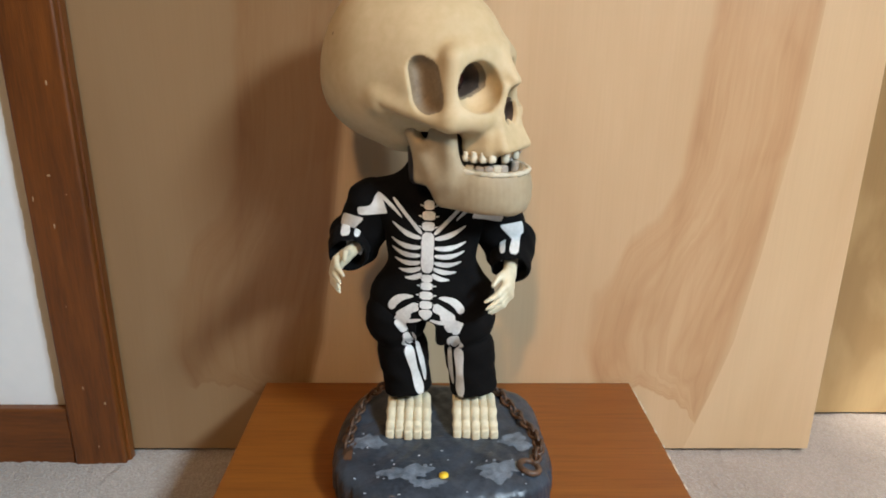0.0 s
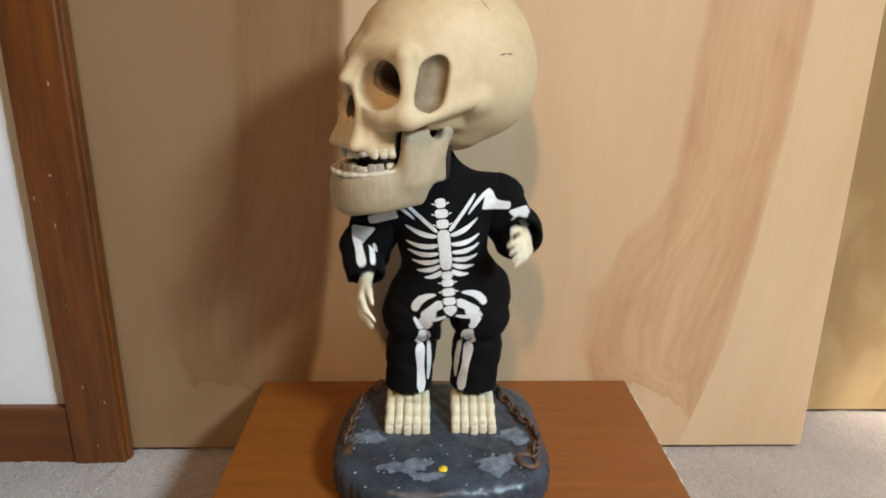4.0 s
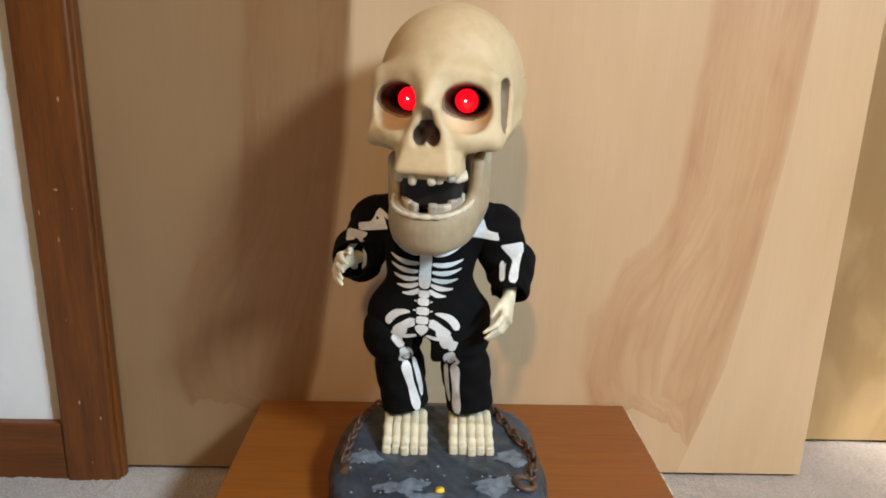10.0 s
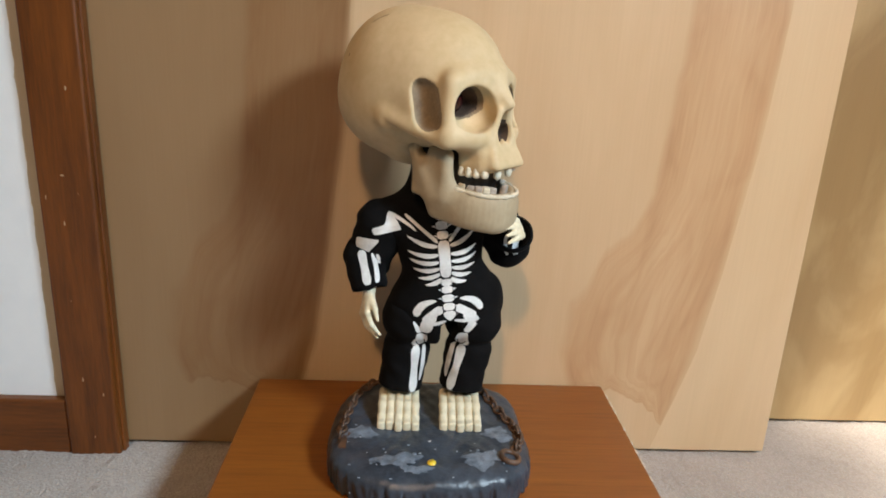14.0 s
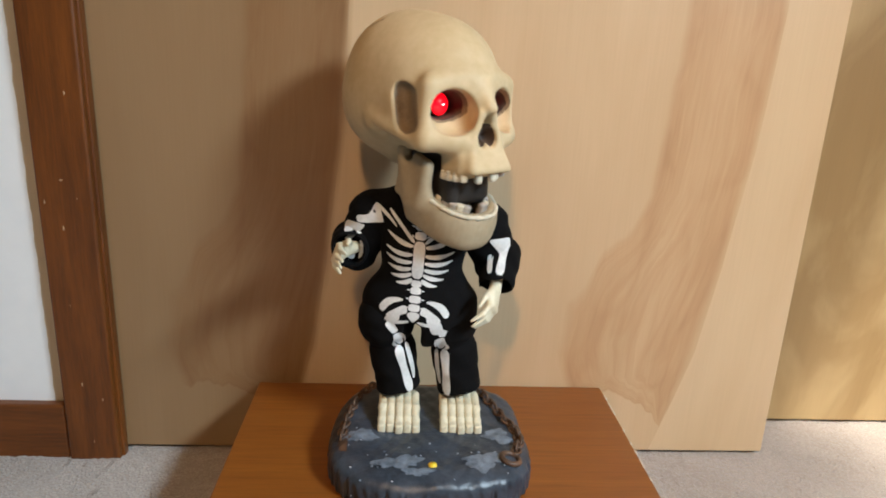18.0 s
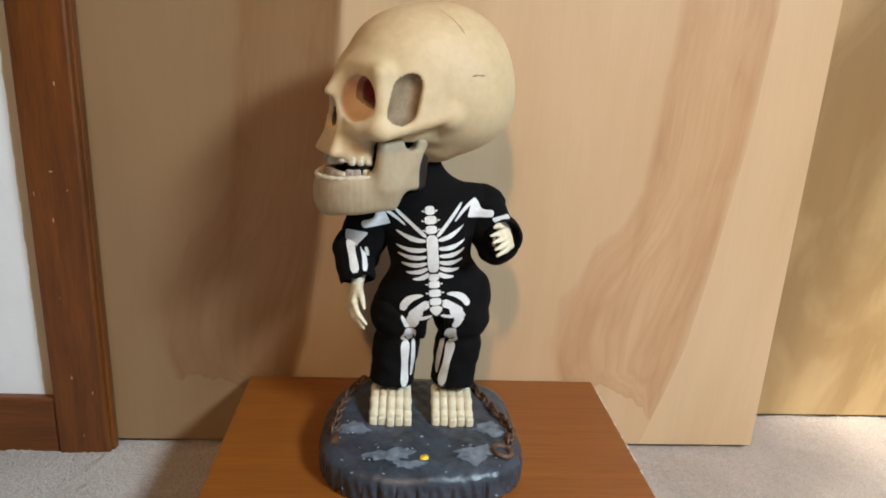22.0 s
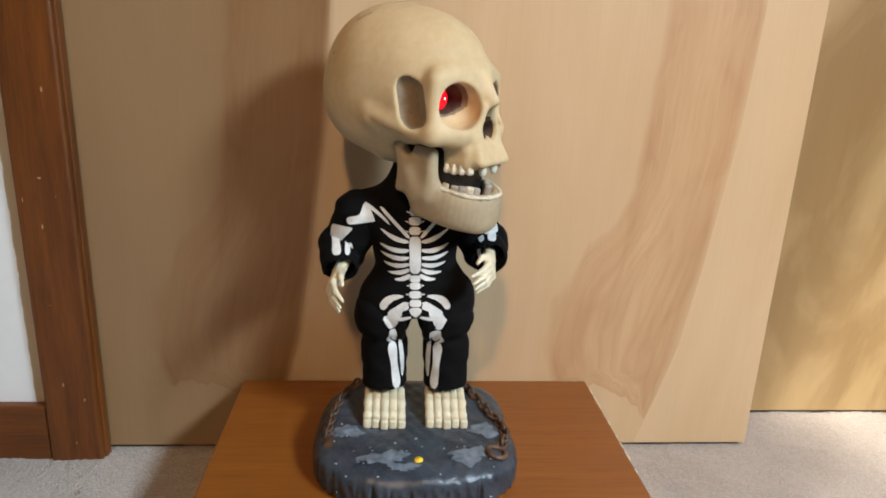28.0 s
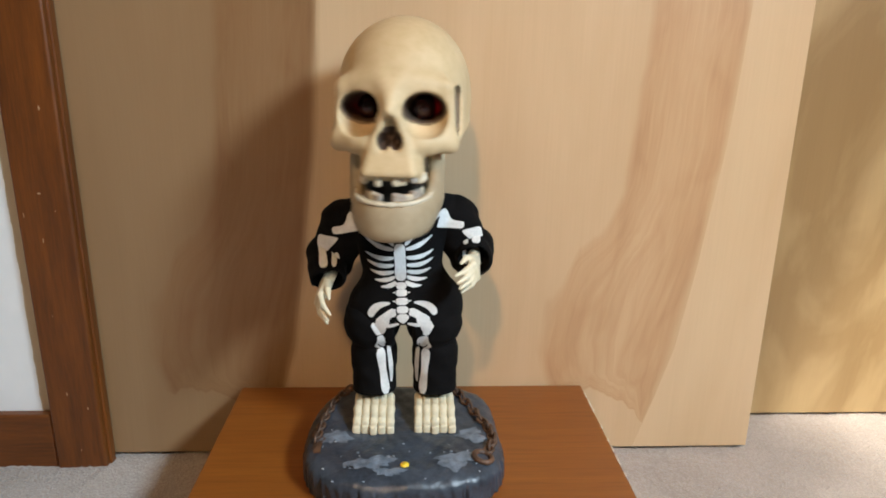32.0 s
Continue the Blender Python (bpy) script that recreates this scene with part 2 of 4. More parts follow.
M_TOP = laminate()
M_CHIP = speckled("chipped_edge", (0.5, 0.42, 0.33), (0.7, 0.62, 0.52), 90, 0.8, 0.0005)
M_BONE = speckled("bone_plastic", (0.49, 0.365, 0.20), (0.61, 0.475, 0.29), 14, 0.62, 0.00025, 240)
# darker bone: the skull's shade over the jaw is put into this colour
M_DIM_BONE = speckled("dim_bone_plastic", (0.32, 0.245, 0.15), (0.41, 0.33, 0.215), 18, 0.66, 0.00025, 240)
M_PALE = speckled("pale_bone_plastic", (0.58, 0.50, 0.34), (0.72, 0.655, 0.49), 40, 0.42, 0.0002, 300)
M_TOOTH = speckled("ivory_tooth", (0.48, 0.41, 0.29), (0.66, 0.59, 0.46), 90, 0.55)
M_GROOVE = speckled("stained_groove", (0.34, 0.24, 0.12), (0.52, 0.41, 0.24), 60, 0.7)
M_GUM = speckled("grey_gum", (0.26, 0.21, 0.165), (0.46, 0.40, 0.34), 60, 0.5)
M_CLOTH = speckled("black_cloth", (0.0018, 0.0017, 0.0019), (0.0045, 0.0042, 0.0045), 60, 0.95, 0.0006, 700)
M_CLOTH.node_tree.nodes["Principled BSDF"].inputs["Specular IOR Level"].default_value = 0.15
M_PRINT = speckled("printed_white", (0.52, 0.52, 0.52), (0.76, 0.76, 0.75), 55, 0.6, 0.0002, 600)
M_ROCK = speckled("grey_rock_paint", (0.017, 0.022, 0.031), (0.055, 0.068, 0.090), 34, 0.36, 0.0014, 150)
M_PATCH = speckled("blue_grey_paint", (0.075, 0.092, 0.118), (0.205, 0.245, 0.30), 130, 0.4, 0.0006, 200)
M_GLINT = speckled("pale_glint", (0.28, 0.33, 0.40), (0.5, 0.55, 0.6), 90, 0.3)
M_RUST = speckled("rust_brown_paint", (0.035, 0.02, 0.014), (0.15, 0.075, 0.04), 90, 0.5, 0.0005, 300)
M_YELLOW = speckled("yellow_plastic", (0.75, 0.5, 0.02), (0.85, 0.58, 0.04), 60, 0.35)
M_DARK = speckled("dark_hollow_fill", (0.010, 0.008, 0.007), (0.026, 0.021, 0.018), 50, 0.4)
M_CRACK = speckled("crack_paint", (0.14, 0.09, 0.05), (0.22, 0.15, 0.09), 80, 0.7)
# browns of the painted sockets, also standing in for shade in the recesses
M_SOCKET = speckled("dark_recess_shade", (0.035, 0.02, 0.013), (0.10, 0.06, 0.04), 70, 0.6)
M_RECESS = speckled("brown_recess_shade", (0.15, 0.10, 0.055), (0.26, 0.185, 0.11), 40, 0.6)
M_EYE_OFF = speckled("dark_red_lens", (0.02, 0.004, 0.004), (0.04, 0.008, 0.007), 60, 0.25)


def glowing(name, colour, strength):
    m, t, p = nodes_of(name)
    p.inputs["Base Color"].default_value = (*colour, 1)
    p.inputs["Roughness"].default_value = 0.2
    p.inputs["Emission Color"].default_value = (*colour, 1)
    p.inputs["Emission Strength"].default_value = strength
    return m


M_EYE_ON = glowing("red_lamp", (1.0, 0.003, 0.012), 1.25)
M_SPARK = glowing("red_lamp_core", (1.0, 0.55, 0.55), 6.0)
M_SHADE = glowing("lamp_glass", (1.0, 0.7, 0.42), 3.0)


# ---- building tools ----
def part(name, data, material, parent=None, label=""):
    """One mesh object from a bmesh or from (verts, faces), under a thing or a part."""
    me = bpy.data.meshes.new(name)
    if isinstance(data, bmesh.types.BMesh):
        data.to_mesh(me)
        data.free()
    else:
        me.from_pydata(data[0], [], data[1])
    me.materials.append(material)
    ob = new(name, me)
    ob.parent = parent
    return tagged(ob, label)


def smooth(ob):
    ob.data.polygons.foreach_set("use_smooth", [True] * len(ob.data.polygons))
    return ob


def slab(x0, x1, y0, y1, z0, z1, bevel=0.0, segments=2):
    bm = bmesh.new()
    bmesh.ops.create_cube(bm, size=1)
    for v in bm.verts:
        v.co = Vector((x0 + (v.co.x + 0.5) * (x1 - x0), y0 + (v.co.y + 0.5) * (y1 - y0), z0 + (v.co.z + 0.5) * (z1 - z0)))
    if bevel:
        bmesh.ops.bevel(bm, geom=bm.edges[:], offset=bevel, segments=segments, affect="EDGES", profile=0.5)
    return bm


def ell(P, c, r):
    q, r = P - np.array(c), np.array(r)
    k0 = np.linalg.norm(q / r, axis=-1)
    k1 = np.linalg.norm(q / (r * r), axis=-1) + 1e-9
    return k0 * (k0 - 1) / k1


def cap(P, a, b, ra, rb=None):
    rb = ra if rb is None else rb
    a, b = np.array(a, float), np.array(b, float)
    d = b - a
    h = np.clip(((P - a) @ d) / (d @ d), 0, 1)
    return np.linalg.norm(P - a - h[..., None] * d, axis=-1) - (ra + (rb - ra) * h)


def box(P, c, half, r):
    q = np.abs(P - np.array(c)) - (np.array(half) - r)
    return np.linalg.norm(np.maximum(q, 0), axis=-1) + np.minimum(q.max(-1), 0) - r


def join(a, b, k=0.006):
    h = np.maximum(k - np.abs(a - b), 0) / k
    return np.minimum(a, b) - h * h * k / 4


def cut(a, b, k=0.004):
    return -join(-a, b, k)


def mirror(P):
    """The same point on the side x > 0."""
    return np.concatenate([np.abs(P[..., :1]), P[..., 1:]], -1)


def skin(f, lo, hi, step):
    """The surface f = 0 as verts and quads, by surface nets on an even grid."""
    lo, hi = np.array(lo), np.array(hi)
    n = np.ceil((hi - lo) / step).astype(int) + 1
    ax = [lo[i] + step * np.arange(n[i]) for i in range(3)]
    P = np.stack(np.meshgrid(*ax, indexing="ij"), -1)
    V = np.concatenate([f(P[i : i + 16]) for i in range(0, n[0], 16)])
    S = V < 0
    cells, sums = np.zeros(n - 1, int), np.zeros((*(n - 1), 3))
    for axis in range(3):
        a, b = [slice(None)] * 3, [slice(None)] * 3
        a[axis], b[axis] = slice(None, -1), slice(1, None)
        va, vb = V[tuple(a)], V[tuple(b)]
        cross = S[tuple(a)] != S[tuple(b)]
        w = np.where(cross, va / np.where(cross, va - vb, 1), 0)
        spot = P[tuple(a)] * cross[..., None]
        spot[..., axis] += w * step
        others = [i for i in range(3) if i != axis]
        for du in (0, 1):
            for dv in (0, 1):
                s = [slice(None)] * 3
                for o, d in zip(others, (du, dv)):
                    s[o] = slice(d, n[o] - 1 + d)
                cells += cross[tuple(s)]
                sums += spot[tuple(s)]
    live = cells > 0
    index = -np.ones(cells.shape, int)
    index[live] = np.arange(live.sum())
    verts = sums[live] / cells[live][:, None]
    quads = []
    for axis in range(3):
        o1, o2 = [(1, 2), (2, 0), (0, 1)][axis]
        a, b = [slice(None)] * 3, [slice(None)] * 3
        a[axis], b[axis] = slice(None, -1), slice(1, None)
        cross = S[tuple(a)] != S[tuple(b)]
        ids = np.argwhere(cross)
        ids = ids[(ids[:, o1] > 0) & (ids[:, o2] > 0) & (ids[:, o1] < n[o1] - 1) & (ids[:, o2] < n[o2] - 1)]
        if not len(ids):
            continue
        e1, e2 = np.eye(3, dtype=int)[o1], np.eye(3, dtype=int)[o2]
        q = np.stack([index[tuple((ids - d).T)] for d in (e1 + e2, e2, 0 * e1, e1)], 1)
        inside = S[tuple(a)][tuple(ids.T)]
        q[~inside] = q[~inside][:, ::-1]
        quads.append(q)
    return verts.tolist(), np.concatenate(quads).tolist()


def organic(name, f, lo, hi, step, material, parent=None, label=""):
    return smooth(part(name, skin(f, lo, hi, step), material, parent, label))


def front(f, x, z, start=-0.12, reach=0.24):
    """How far back the surface f = 0 lies at each x, z, seen from the front."""
    y = np.full(len(x), float(start))
    for _ in range(60):
        y = np.minimum(y + 0.8 * np.maximum(f(np.stack([x, y, z], -1)), 0), start + reach)
    return y


def stripe(name, f, line, widths, parent, material=None, lift=0.0007, across=5, along=14, label=""):
    """A printed bone: a band along a line of (x, z), as wide as widths, that lies on the front of f."""
    line, widths = np.array(line, float), np.array(widths, float)
    u = np.linspace(0, len(line) - 1, along)
    k = np.arange(len(line))
    if len(line) > 2:
        fit = np.polyfit(k, line, len(line) - 1 if len(line) < 5 else 4)
        mid = np.stack([np.polyval(fit[:, i], u) for i in range(2)], -1)
    else:
        mid = np.stack([np.interp(u, k, line[:, i]) for i in range(2)], -1)
    w = np.interp(u, k, widths) / 2
    ends = np.minimum(np.arange(along), np.arange(along)[::-1])
    w = w * np.where(ends == 0, 0.45, np.where(ends == 1, 0.85, 1.0))
    d = np.gradient(mid, axis=0)
    d /= np.linalg.norm(d, axis=1)[:, None] + 1e-9
    side = np.stack([-d[:, 1], d[:, 0]], -1)
    s = np.linspace(-1, 1, across)
    pts = mid[:, None] + side[:, None] * (w[:, None] * s)[..., None]
    flat = pts.reshape(-1, 2)
    y = front(f, flat[:, 0], flat[:, 1]) - lift
    verts = np.stack([flat[:, 0], y, flat[:, 1]], -1)
    faces = [(i * across + j, i * across + j + 1, (i + 1) * across + j + 1, (i + 1) * across + j) for i in range(along - 1) for j in range(across - 1)]
    # faces that turn away from the front are turned towards it
    good = []
    for q in faces:
        if max(verts[i][1] for i in q) > 0.045:
            continue
        a, b, c = (Vector(verts[i]) for i in q[:3])
        good.append(q if (b - a).cross(c - a).y < 0 else q[::-1])
    return smooth(part(name, (verts.tolist(), good), material or M_PRINT, parent, label))


def patch(name, f, outline, parent, material=None, lift=0.0007, rings=4, label=""):
    """A printed bone with a free outline of (x, z), rounded, that lies on the front of f."""
    P = np.array(outline, float)
    n = len(P)
    pts = []
    for i in range(n):
        a, b, c, d = P[i - 1], P[i], P[(i + 1) % n], P[(i + 2) % n]
        for u in (0.0, 0.25, 0.5, 0.75):
            pts.append(0.5 * (2 * b + (c - a) * u + (2 * a - 5 * b + 4 * c - d) * u * u + (3 * b - a - 3 * c + d) * u ** 3))
    edge, heart, m = np.array(pts), P.mean(0), len(pts)
    flat = np.concatenate([[heart]] + [heart + (edge - heart) * k / rings for k in range(1, rings + 1)])
    y = front(f, flat[:, 0], flat[:, 1]) - lift
    verts = np.stack([flat[:, 0], y, flat[:, 1]], -1)
    faces = [(0, 1 + i, 1 + (i + 1) % m) for i in range(m)]
    for k in range(rings - 1):
        faces += [(1 + k * m + i, 1 + (k + 1) * m + i, 1 + (k + 1) * m + (i + 1) % m, 1 + k * m + (i + 1) % m) for i in range(m)]
    good = []
    for q in faces:
        if max(verts[i][1] for i in q) > 0.045:
            continue
        a, b, c = (Vector(verts[i]) for i in q[:3])
        good.append(q if (b - a).cross(c - a).y < 0 else q[::-1])
    return smooth(part(name, (verts.tolist(), good), material or M_PRINT, parent, label))


def torus(R, r, stretch=1.0, n=14, m=7):
    verts, faces = [], []
    for i in range(n):
        a = 2 * math.pi * i / n
        for j in range(m):
            b = 2 * math.pi * j / m
            rr = R + r * math.cos(b)
            verts.append((rr * math.cos(a) * stretch, rr * math.sin(a), r * math.sin(b)))
    for i in range(n):
        for j in range(m):
            faces.append((i * m + j, ((i + 1) % n) * m + j, ((i + 1) % n) * m + (j + 1) % m, i * m + (j + 1) % m))
    return verts, faces


def setting(name, bm, material, label):
    return tagged(part(name, bm, material), label, kind="structure")


# ---- the room ----
def build_floor():
    """Carpet: one sheet, its pile raised and uneven where the doors and the low table stand."""
    xs = np.unique(np.concatenate([np.linspace(-2.0, -0.42, 12), np.arange(-0.42, 1.16, 0.0042), np.linspace(1.16, 1.75, 8)]))
    ys = np.unique(np.concatenate([np.linspace(-3.6, -0.36, 14), np.arange(-0.36, 0.1, 0.0042), np.linspace(0.1, 0.9, 6)]))
    rng = np.random.default_rng(5)
    X, Y = np.meshgrid(xs, ys, indexing="ij")
    Z = rng.normal(0, 0.0011, X.shape) + 0.0012 * np.sin(X * 61 + 2 * np.sin(Y * 37)) * np.sin(Y * 53)
    n, m = X.shape
    verts = np.stack([X, Y, Z - 0.002], -1).reshape(-1, 3).tolist()
    i, j = np.meshgrid(np.arange(n - 1), np.arange(m - 1), indexing="ij")
    a = (i * m + j).ravel()
    faces = np.stack([a, a + m, a + m + 1, a + 1], -1).tolist()
    return smooth(setting("floor", (verts, faces), M_CARPET, "beige short-pile carpet with a faint stain"))


build_floor()
setting("wall_left", slab(-2.0, -0.02, -0.004, 0.11, -0.01, 2.4), M_WALL, "white painted wall with an old tan edge beside the trim")
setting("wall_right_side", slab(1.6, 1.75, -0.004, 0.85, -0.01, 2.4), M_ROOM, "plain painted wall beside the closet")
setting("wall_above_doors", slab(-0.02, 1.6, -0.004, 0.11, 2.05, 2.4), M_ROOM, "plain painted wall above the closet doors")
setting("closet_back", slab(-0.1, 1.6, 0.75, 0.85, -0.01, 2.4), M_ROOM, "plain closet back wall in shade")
setting("wall_west", slab(-2.1, -2.0, -3.6, 0.9, -0.01, 2.4), M_ROOM, "plain painted room wall")
setting("wall_south", slab(-2.1, 1.75, -3.7, -3.6, -0.01, 2.4), M_ROOM, "plain painted room wall")
# unseen wall, its window (two lights, added mullion) placed to shape daylight and sun
EAST = (1.45, 1.55)
for y0, y1, z0, z1 in ((-3.6, 0.08, 1.625, 2.4), (-3.6, -1.51, -0.01, 1.625), (-1.51, -0.40, -0.01, 0.9), (-0.40, 0.08, -0.01, 1.625)):
    setting("wall_east", slab(EAST[0], EAST[1], y0, y1, z0, z1), M_ROOM, "unseen plain painted wall with a window")
setting("window_1", slab(1.48, 1.53, -0.925, -0.905, 0.9, 1.625, 0.003), M_ROOM, "added mullion of the unseen open side window")
setting("ceiling", slab(-2.1, 1.75, -3.7, 0.9, 2.4, 2.5), M_CEIL, "plain unseen ceiling, toned down to limit fill light")

casing = setting("trim", slab(-0.058, 0.0, -0.02, 0.0, -0.004, 2.1, 0.003, 3), M_TRIM, "dark reddish-brown stained wooden door casing")
setting("trim", slab(-0.012, 0.003, -0.012, 0.0, -0.004, 2.1, 0.002, 2), M_TRIM, "dark stained inner stop of the door casing")
setting("baseboard", slab(-2.0, -0.0585, -0.017, -0.0035, -0.004, 0.067, 0.003, 3), M_TRIM_H, "dark reddish-brown stained wooden baseboard with scuffs")

rng = random.Random(21)
nick_ball = bmesh.new()
bmesh.ops.create_icosphere(nick_ball, subdivisions=2, radius=1.0)
nick = part("nick", nick_ball, M_NICK, casing)
nick.location, nick.scale = (-0.031, -0.0199, 0.335), (0.0021, 0.0005, 0.0012)
for _ in range(22):
    n = bpy.data.objects.new("nick", nick.data)
    scene.collection.objects.link(n)
    n.parent = casing
    edge = rng.random() < 0.6
    n.location = (-0.0045 if edge else rng.uniform(-0.052, -0.008), -0.0196 if edge else -0.02, rng.uniform(0.005, 0.62) if rng.random() < 0.6 else rng.uniform(0.004, 0.10))
    n.scale = (rng.uniform(0.0005, 0.0012), 0.0004, rng.uniform(0.0006, 0.0028))

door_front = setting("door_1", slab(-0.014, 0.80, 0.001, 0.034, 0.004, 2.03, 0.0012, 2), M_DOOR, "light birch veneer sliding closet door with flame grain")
door_back = setting("door_2", slab(0.74, 1.6, 0.083, 0.116, 0.003, 2.03, 0.0012, 2), M_DOOR_B, "yellowish birch veneer sliding closet door behind the front one")


# ---- ceiling lamp ----
# unseen lamp; mount, spotlight can and bulb are added around its light
def ceiling_lamp():
    base = tagged(new("unseen_ceiling_lamp"), "unseen warm ceiling lamp with an added spotlight housing, turned to the closet, lit", "ceiling lamp")
    base.location = (LAMP_PLACE[0], LAMP_PLACE[1], 2.4)
    bm = bmesh.new()
    bmesh.ops.create_cone(bm, cap_ends=True, segments=32, radius1=0.05, radius2=0.055, depth=0.02, matrix=Matrix.Translation((0, 0, -0.01)))
    part("mount", bm, M_ROOM, base)
    # the can is open towards the closet, and its bulb glows behind the rim
    turn = look((0, 0, -0.10), Vector(LAMP_AIM) - Vector((*LAMP_PLACE, 2.27)) + Vector((0, 0, -0.10)))
    bm = bmesh.new()
    bmesh.ops.create_cone(bm, cap_ends=False, segments=32, radius1=0.13, radius2=0.06, depth=0.12, matrix=turn @ Matrix.Translation((0, 0, 0.07)))
    smooth(part("shade", bm, M_ROOM, base))
    bm = bmesh.new()
    bmesh.ops.create_uvsphere(bm, u_segments=24, v_segments=12, radius=0.045, matrix=turn @ Matrix.Translation((0, 0, 0.085)))
    smooth(part("bulb", bm, M_SHADE, base))


ceiling_lamp()

# ---- low table ----
TABLE = (0.164, 0.577, -0.33, -0.002, 0.094)


def low_table():
    x0, x1, y0, y1, h = TABLE
    t = tagged(new("low_table"), "low cherry-brown laminate table pushed against the closet door", "table")
    t.location = ((x0 + x1) / 2, (y0 + y1) / 2, 0)
    w, d = (x1 - x0) / 2, (y1 - y0) / 2
    part("tabletop", slab(-w, w, -d, d, h - 0.018, h, 0.0012, 2), M_TOP, t)
    part("side_panel", slab(-w + 0.004, -w + 0.02, -d + 0.006, d - 0.004, 0, h - 0.0185, 0.001), M_TOP, t)
    part("side_panel", slab(w - 0.02, w - 0.004, -d + 0.006, d - 0.004, 0, h - 0.0185, 0.001), M_TOP, t)
    part("back_panel", slab(-w + 0.0205, w - 0.0205, d - 0.02, d - 0.005, 0, h - 0.0185, 0.001), M_TOP, t)
    rng = random.Random(4)
    chip = tagged(part("edge_chip", slab(-0.0006, 0.0012, -0.004, 0.004, -0.002, 0.0006, 0.0003, 1), M_CHIP, t), "pale chip worn into the edge")
    chip.location = (w - 0.0004, d - 0.06, h - 0.0004)
    for _ in range(11):
        c = bpy.data.objects.new("edge_chip", chip.data)
        scene.collection.objects.link(c)
        c.parent = t
        c.location = (w - 0.0004, rng.uniform(-d * 0.2, d - 0.01), h - 0.0004)
        c.scale = (1, rng.uniform(0.3, 1.5), 1)


low_table()

# ---- the animated skeleton figure ----
figure = tagged(new("skeleton_figure"), "battery dancing skeleton toy with big skull on a grey rock base", "toy")
figure.location = (0.361, -0.115, 0.094)
HINGE = Vector((0, -0.006, 0.004))


def f_base(P):
    x, y, z = P[..., 0], P[..., 1] + 0.03, P[..., 2]
    ang = np.arctan2(y, x)
    split = np.sin(ang * 9 + 1.3 * np.sin(ang * 4 + 1) + 0.6 * np.sin(ang * 13))
    fine = np.sin(ang * 26 + 2 * np.sin(ang * 7))
    ridge = 0.0030 * np.exp(-split ** 2 / 0.012) + 0.0014 * np.exp(-fine ** 2 / 0.05) + 0.0006 * np.sin(ang * 61 + z * 150)
    low = np.clip((0.026 - z) / 0.01, 0, 1)
    r = (np.abs(x / 0.0965) ** 3.2 + np.abs(y / 0.096) ** 3.2) ** (1 / 3.2)
    side = (r - 1) * 0.09 + ridge * low + 0.0016 * np.sin(ang * 5 + 0.7)
    top = z - 0.0315 + 0.0012 * np.sin(x * 90 + 1) * np.sin(y * 80) + 0.0005 * np.sin(x * 330) * np.sin(y * 290 + 2 * np.sin(x * 100)) + np.clip((r - 0.8) * 0.02, 0, 1)
    return -join(-np.maximum(side, -z), -top, 0.012)


def f_leg(P):
    a = cap(P, (0, 0.0, -0.006), (0.001, -0.001, 0.05), 0.0215, 0.0235)
    a = np.maximum(a, 0.0050 - P[..., 2])
    b = ell(P, (0.0, 0.0, 0.080), (0.0285, 0.034, 0.0285))
    fold = 0.0005 * np.sin(P[..., 2] * 200 + 3 * np.sin(P[..., 0] * 70)) + 0.0003 * np.sin(P[..., 2] * 420 + P[..., 0] * 130)
    return join(a, b, 0.0025) + fold


def f_torso(P):
    a = ell(P, (0.004, 0.002, 0.149), (0.0575, 0.041, 0.043))
    b = ell(P, (0.002, 0.0, 0.205), (0.0405, 0.036, 0.058))
    c = ell(P, (0.003, 0.006, 0.238), (0.076, 0.03, 0.027))
    d = cap(P, (0, 0.012, 0.24), (0, 0.014, 0.283), 0.026, 0.018)
    s = join(join(join(a, b, 0.014), c, 0.014), d, 0.02)
    s = cut(s, box(P, (0, 0, 0.108), (0.0085, 0.1, 0.034), 0.007), 0.006)
    fold = 0.0005 * np.sin(P[..., 2] * 190 + 4 * np.sin(P[..., 0] * 60)) * np.clip(np.abs(P[..., 0]) / 0.04, 0, 1)
    return s + fold


def f_sleeve(P):
    """An upper sleeve with its shoulder at the origin, for the side x > 0."""
    a = cap(P, (-0.009, 0.002, -0.003), (0.007, 0.006, -0.040), 0.0245, 0.0213)
    fold = 0.0006 * np.sin(P[..., 2] * 230 + 2 * np.sin(P[..., 0] * 90)) + 0.0004 * np.sin(P[..., 2] * 410 + P[..., 1] * 160)
    return a + fold


def f_forearm(P):
    """A lower sleeve that hangs from the elbow at the origin."""
    a = cap(P, (0, 0, 0.0), (0, 0, -0.026), 0.0205, 0.0178)
    a = np.maximum(a, -0.034 - P[..., 2])
    a = cut(a, cap(P, (0, 0, -0.028), (0, 0, -0.07), 0.0148), 0.002)
    return a + 0.0005 * np.sin(P[..., 2] * 330 + 2 * np.sin(P[..., 0] * 90 + P[..., 1] * 70))


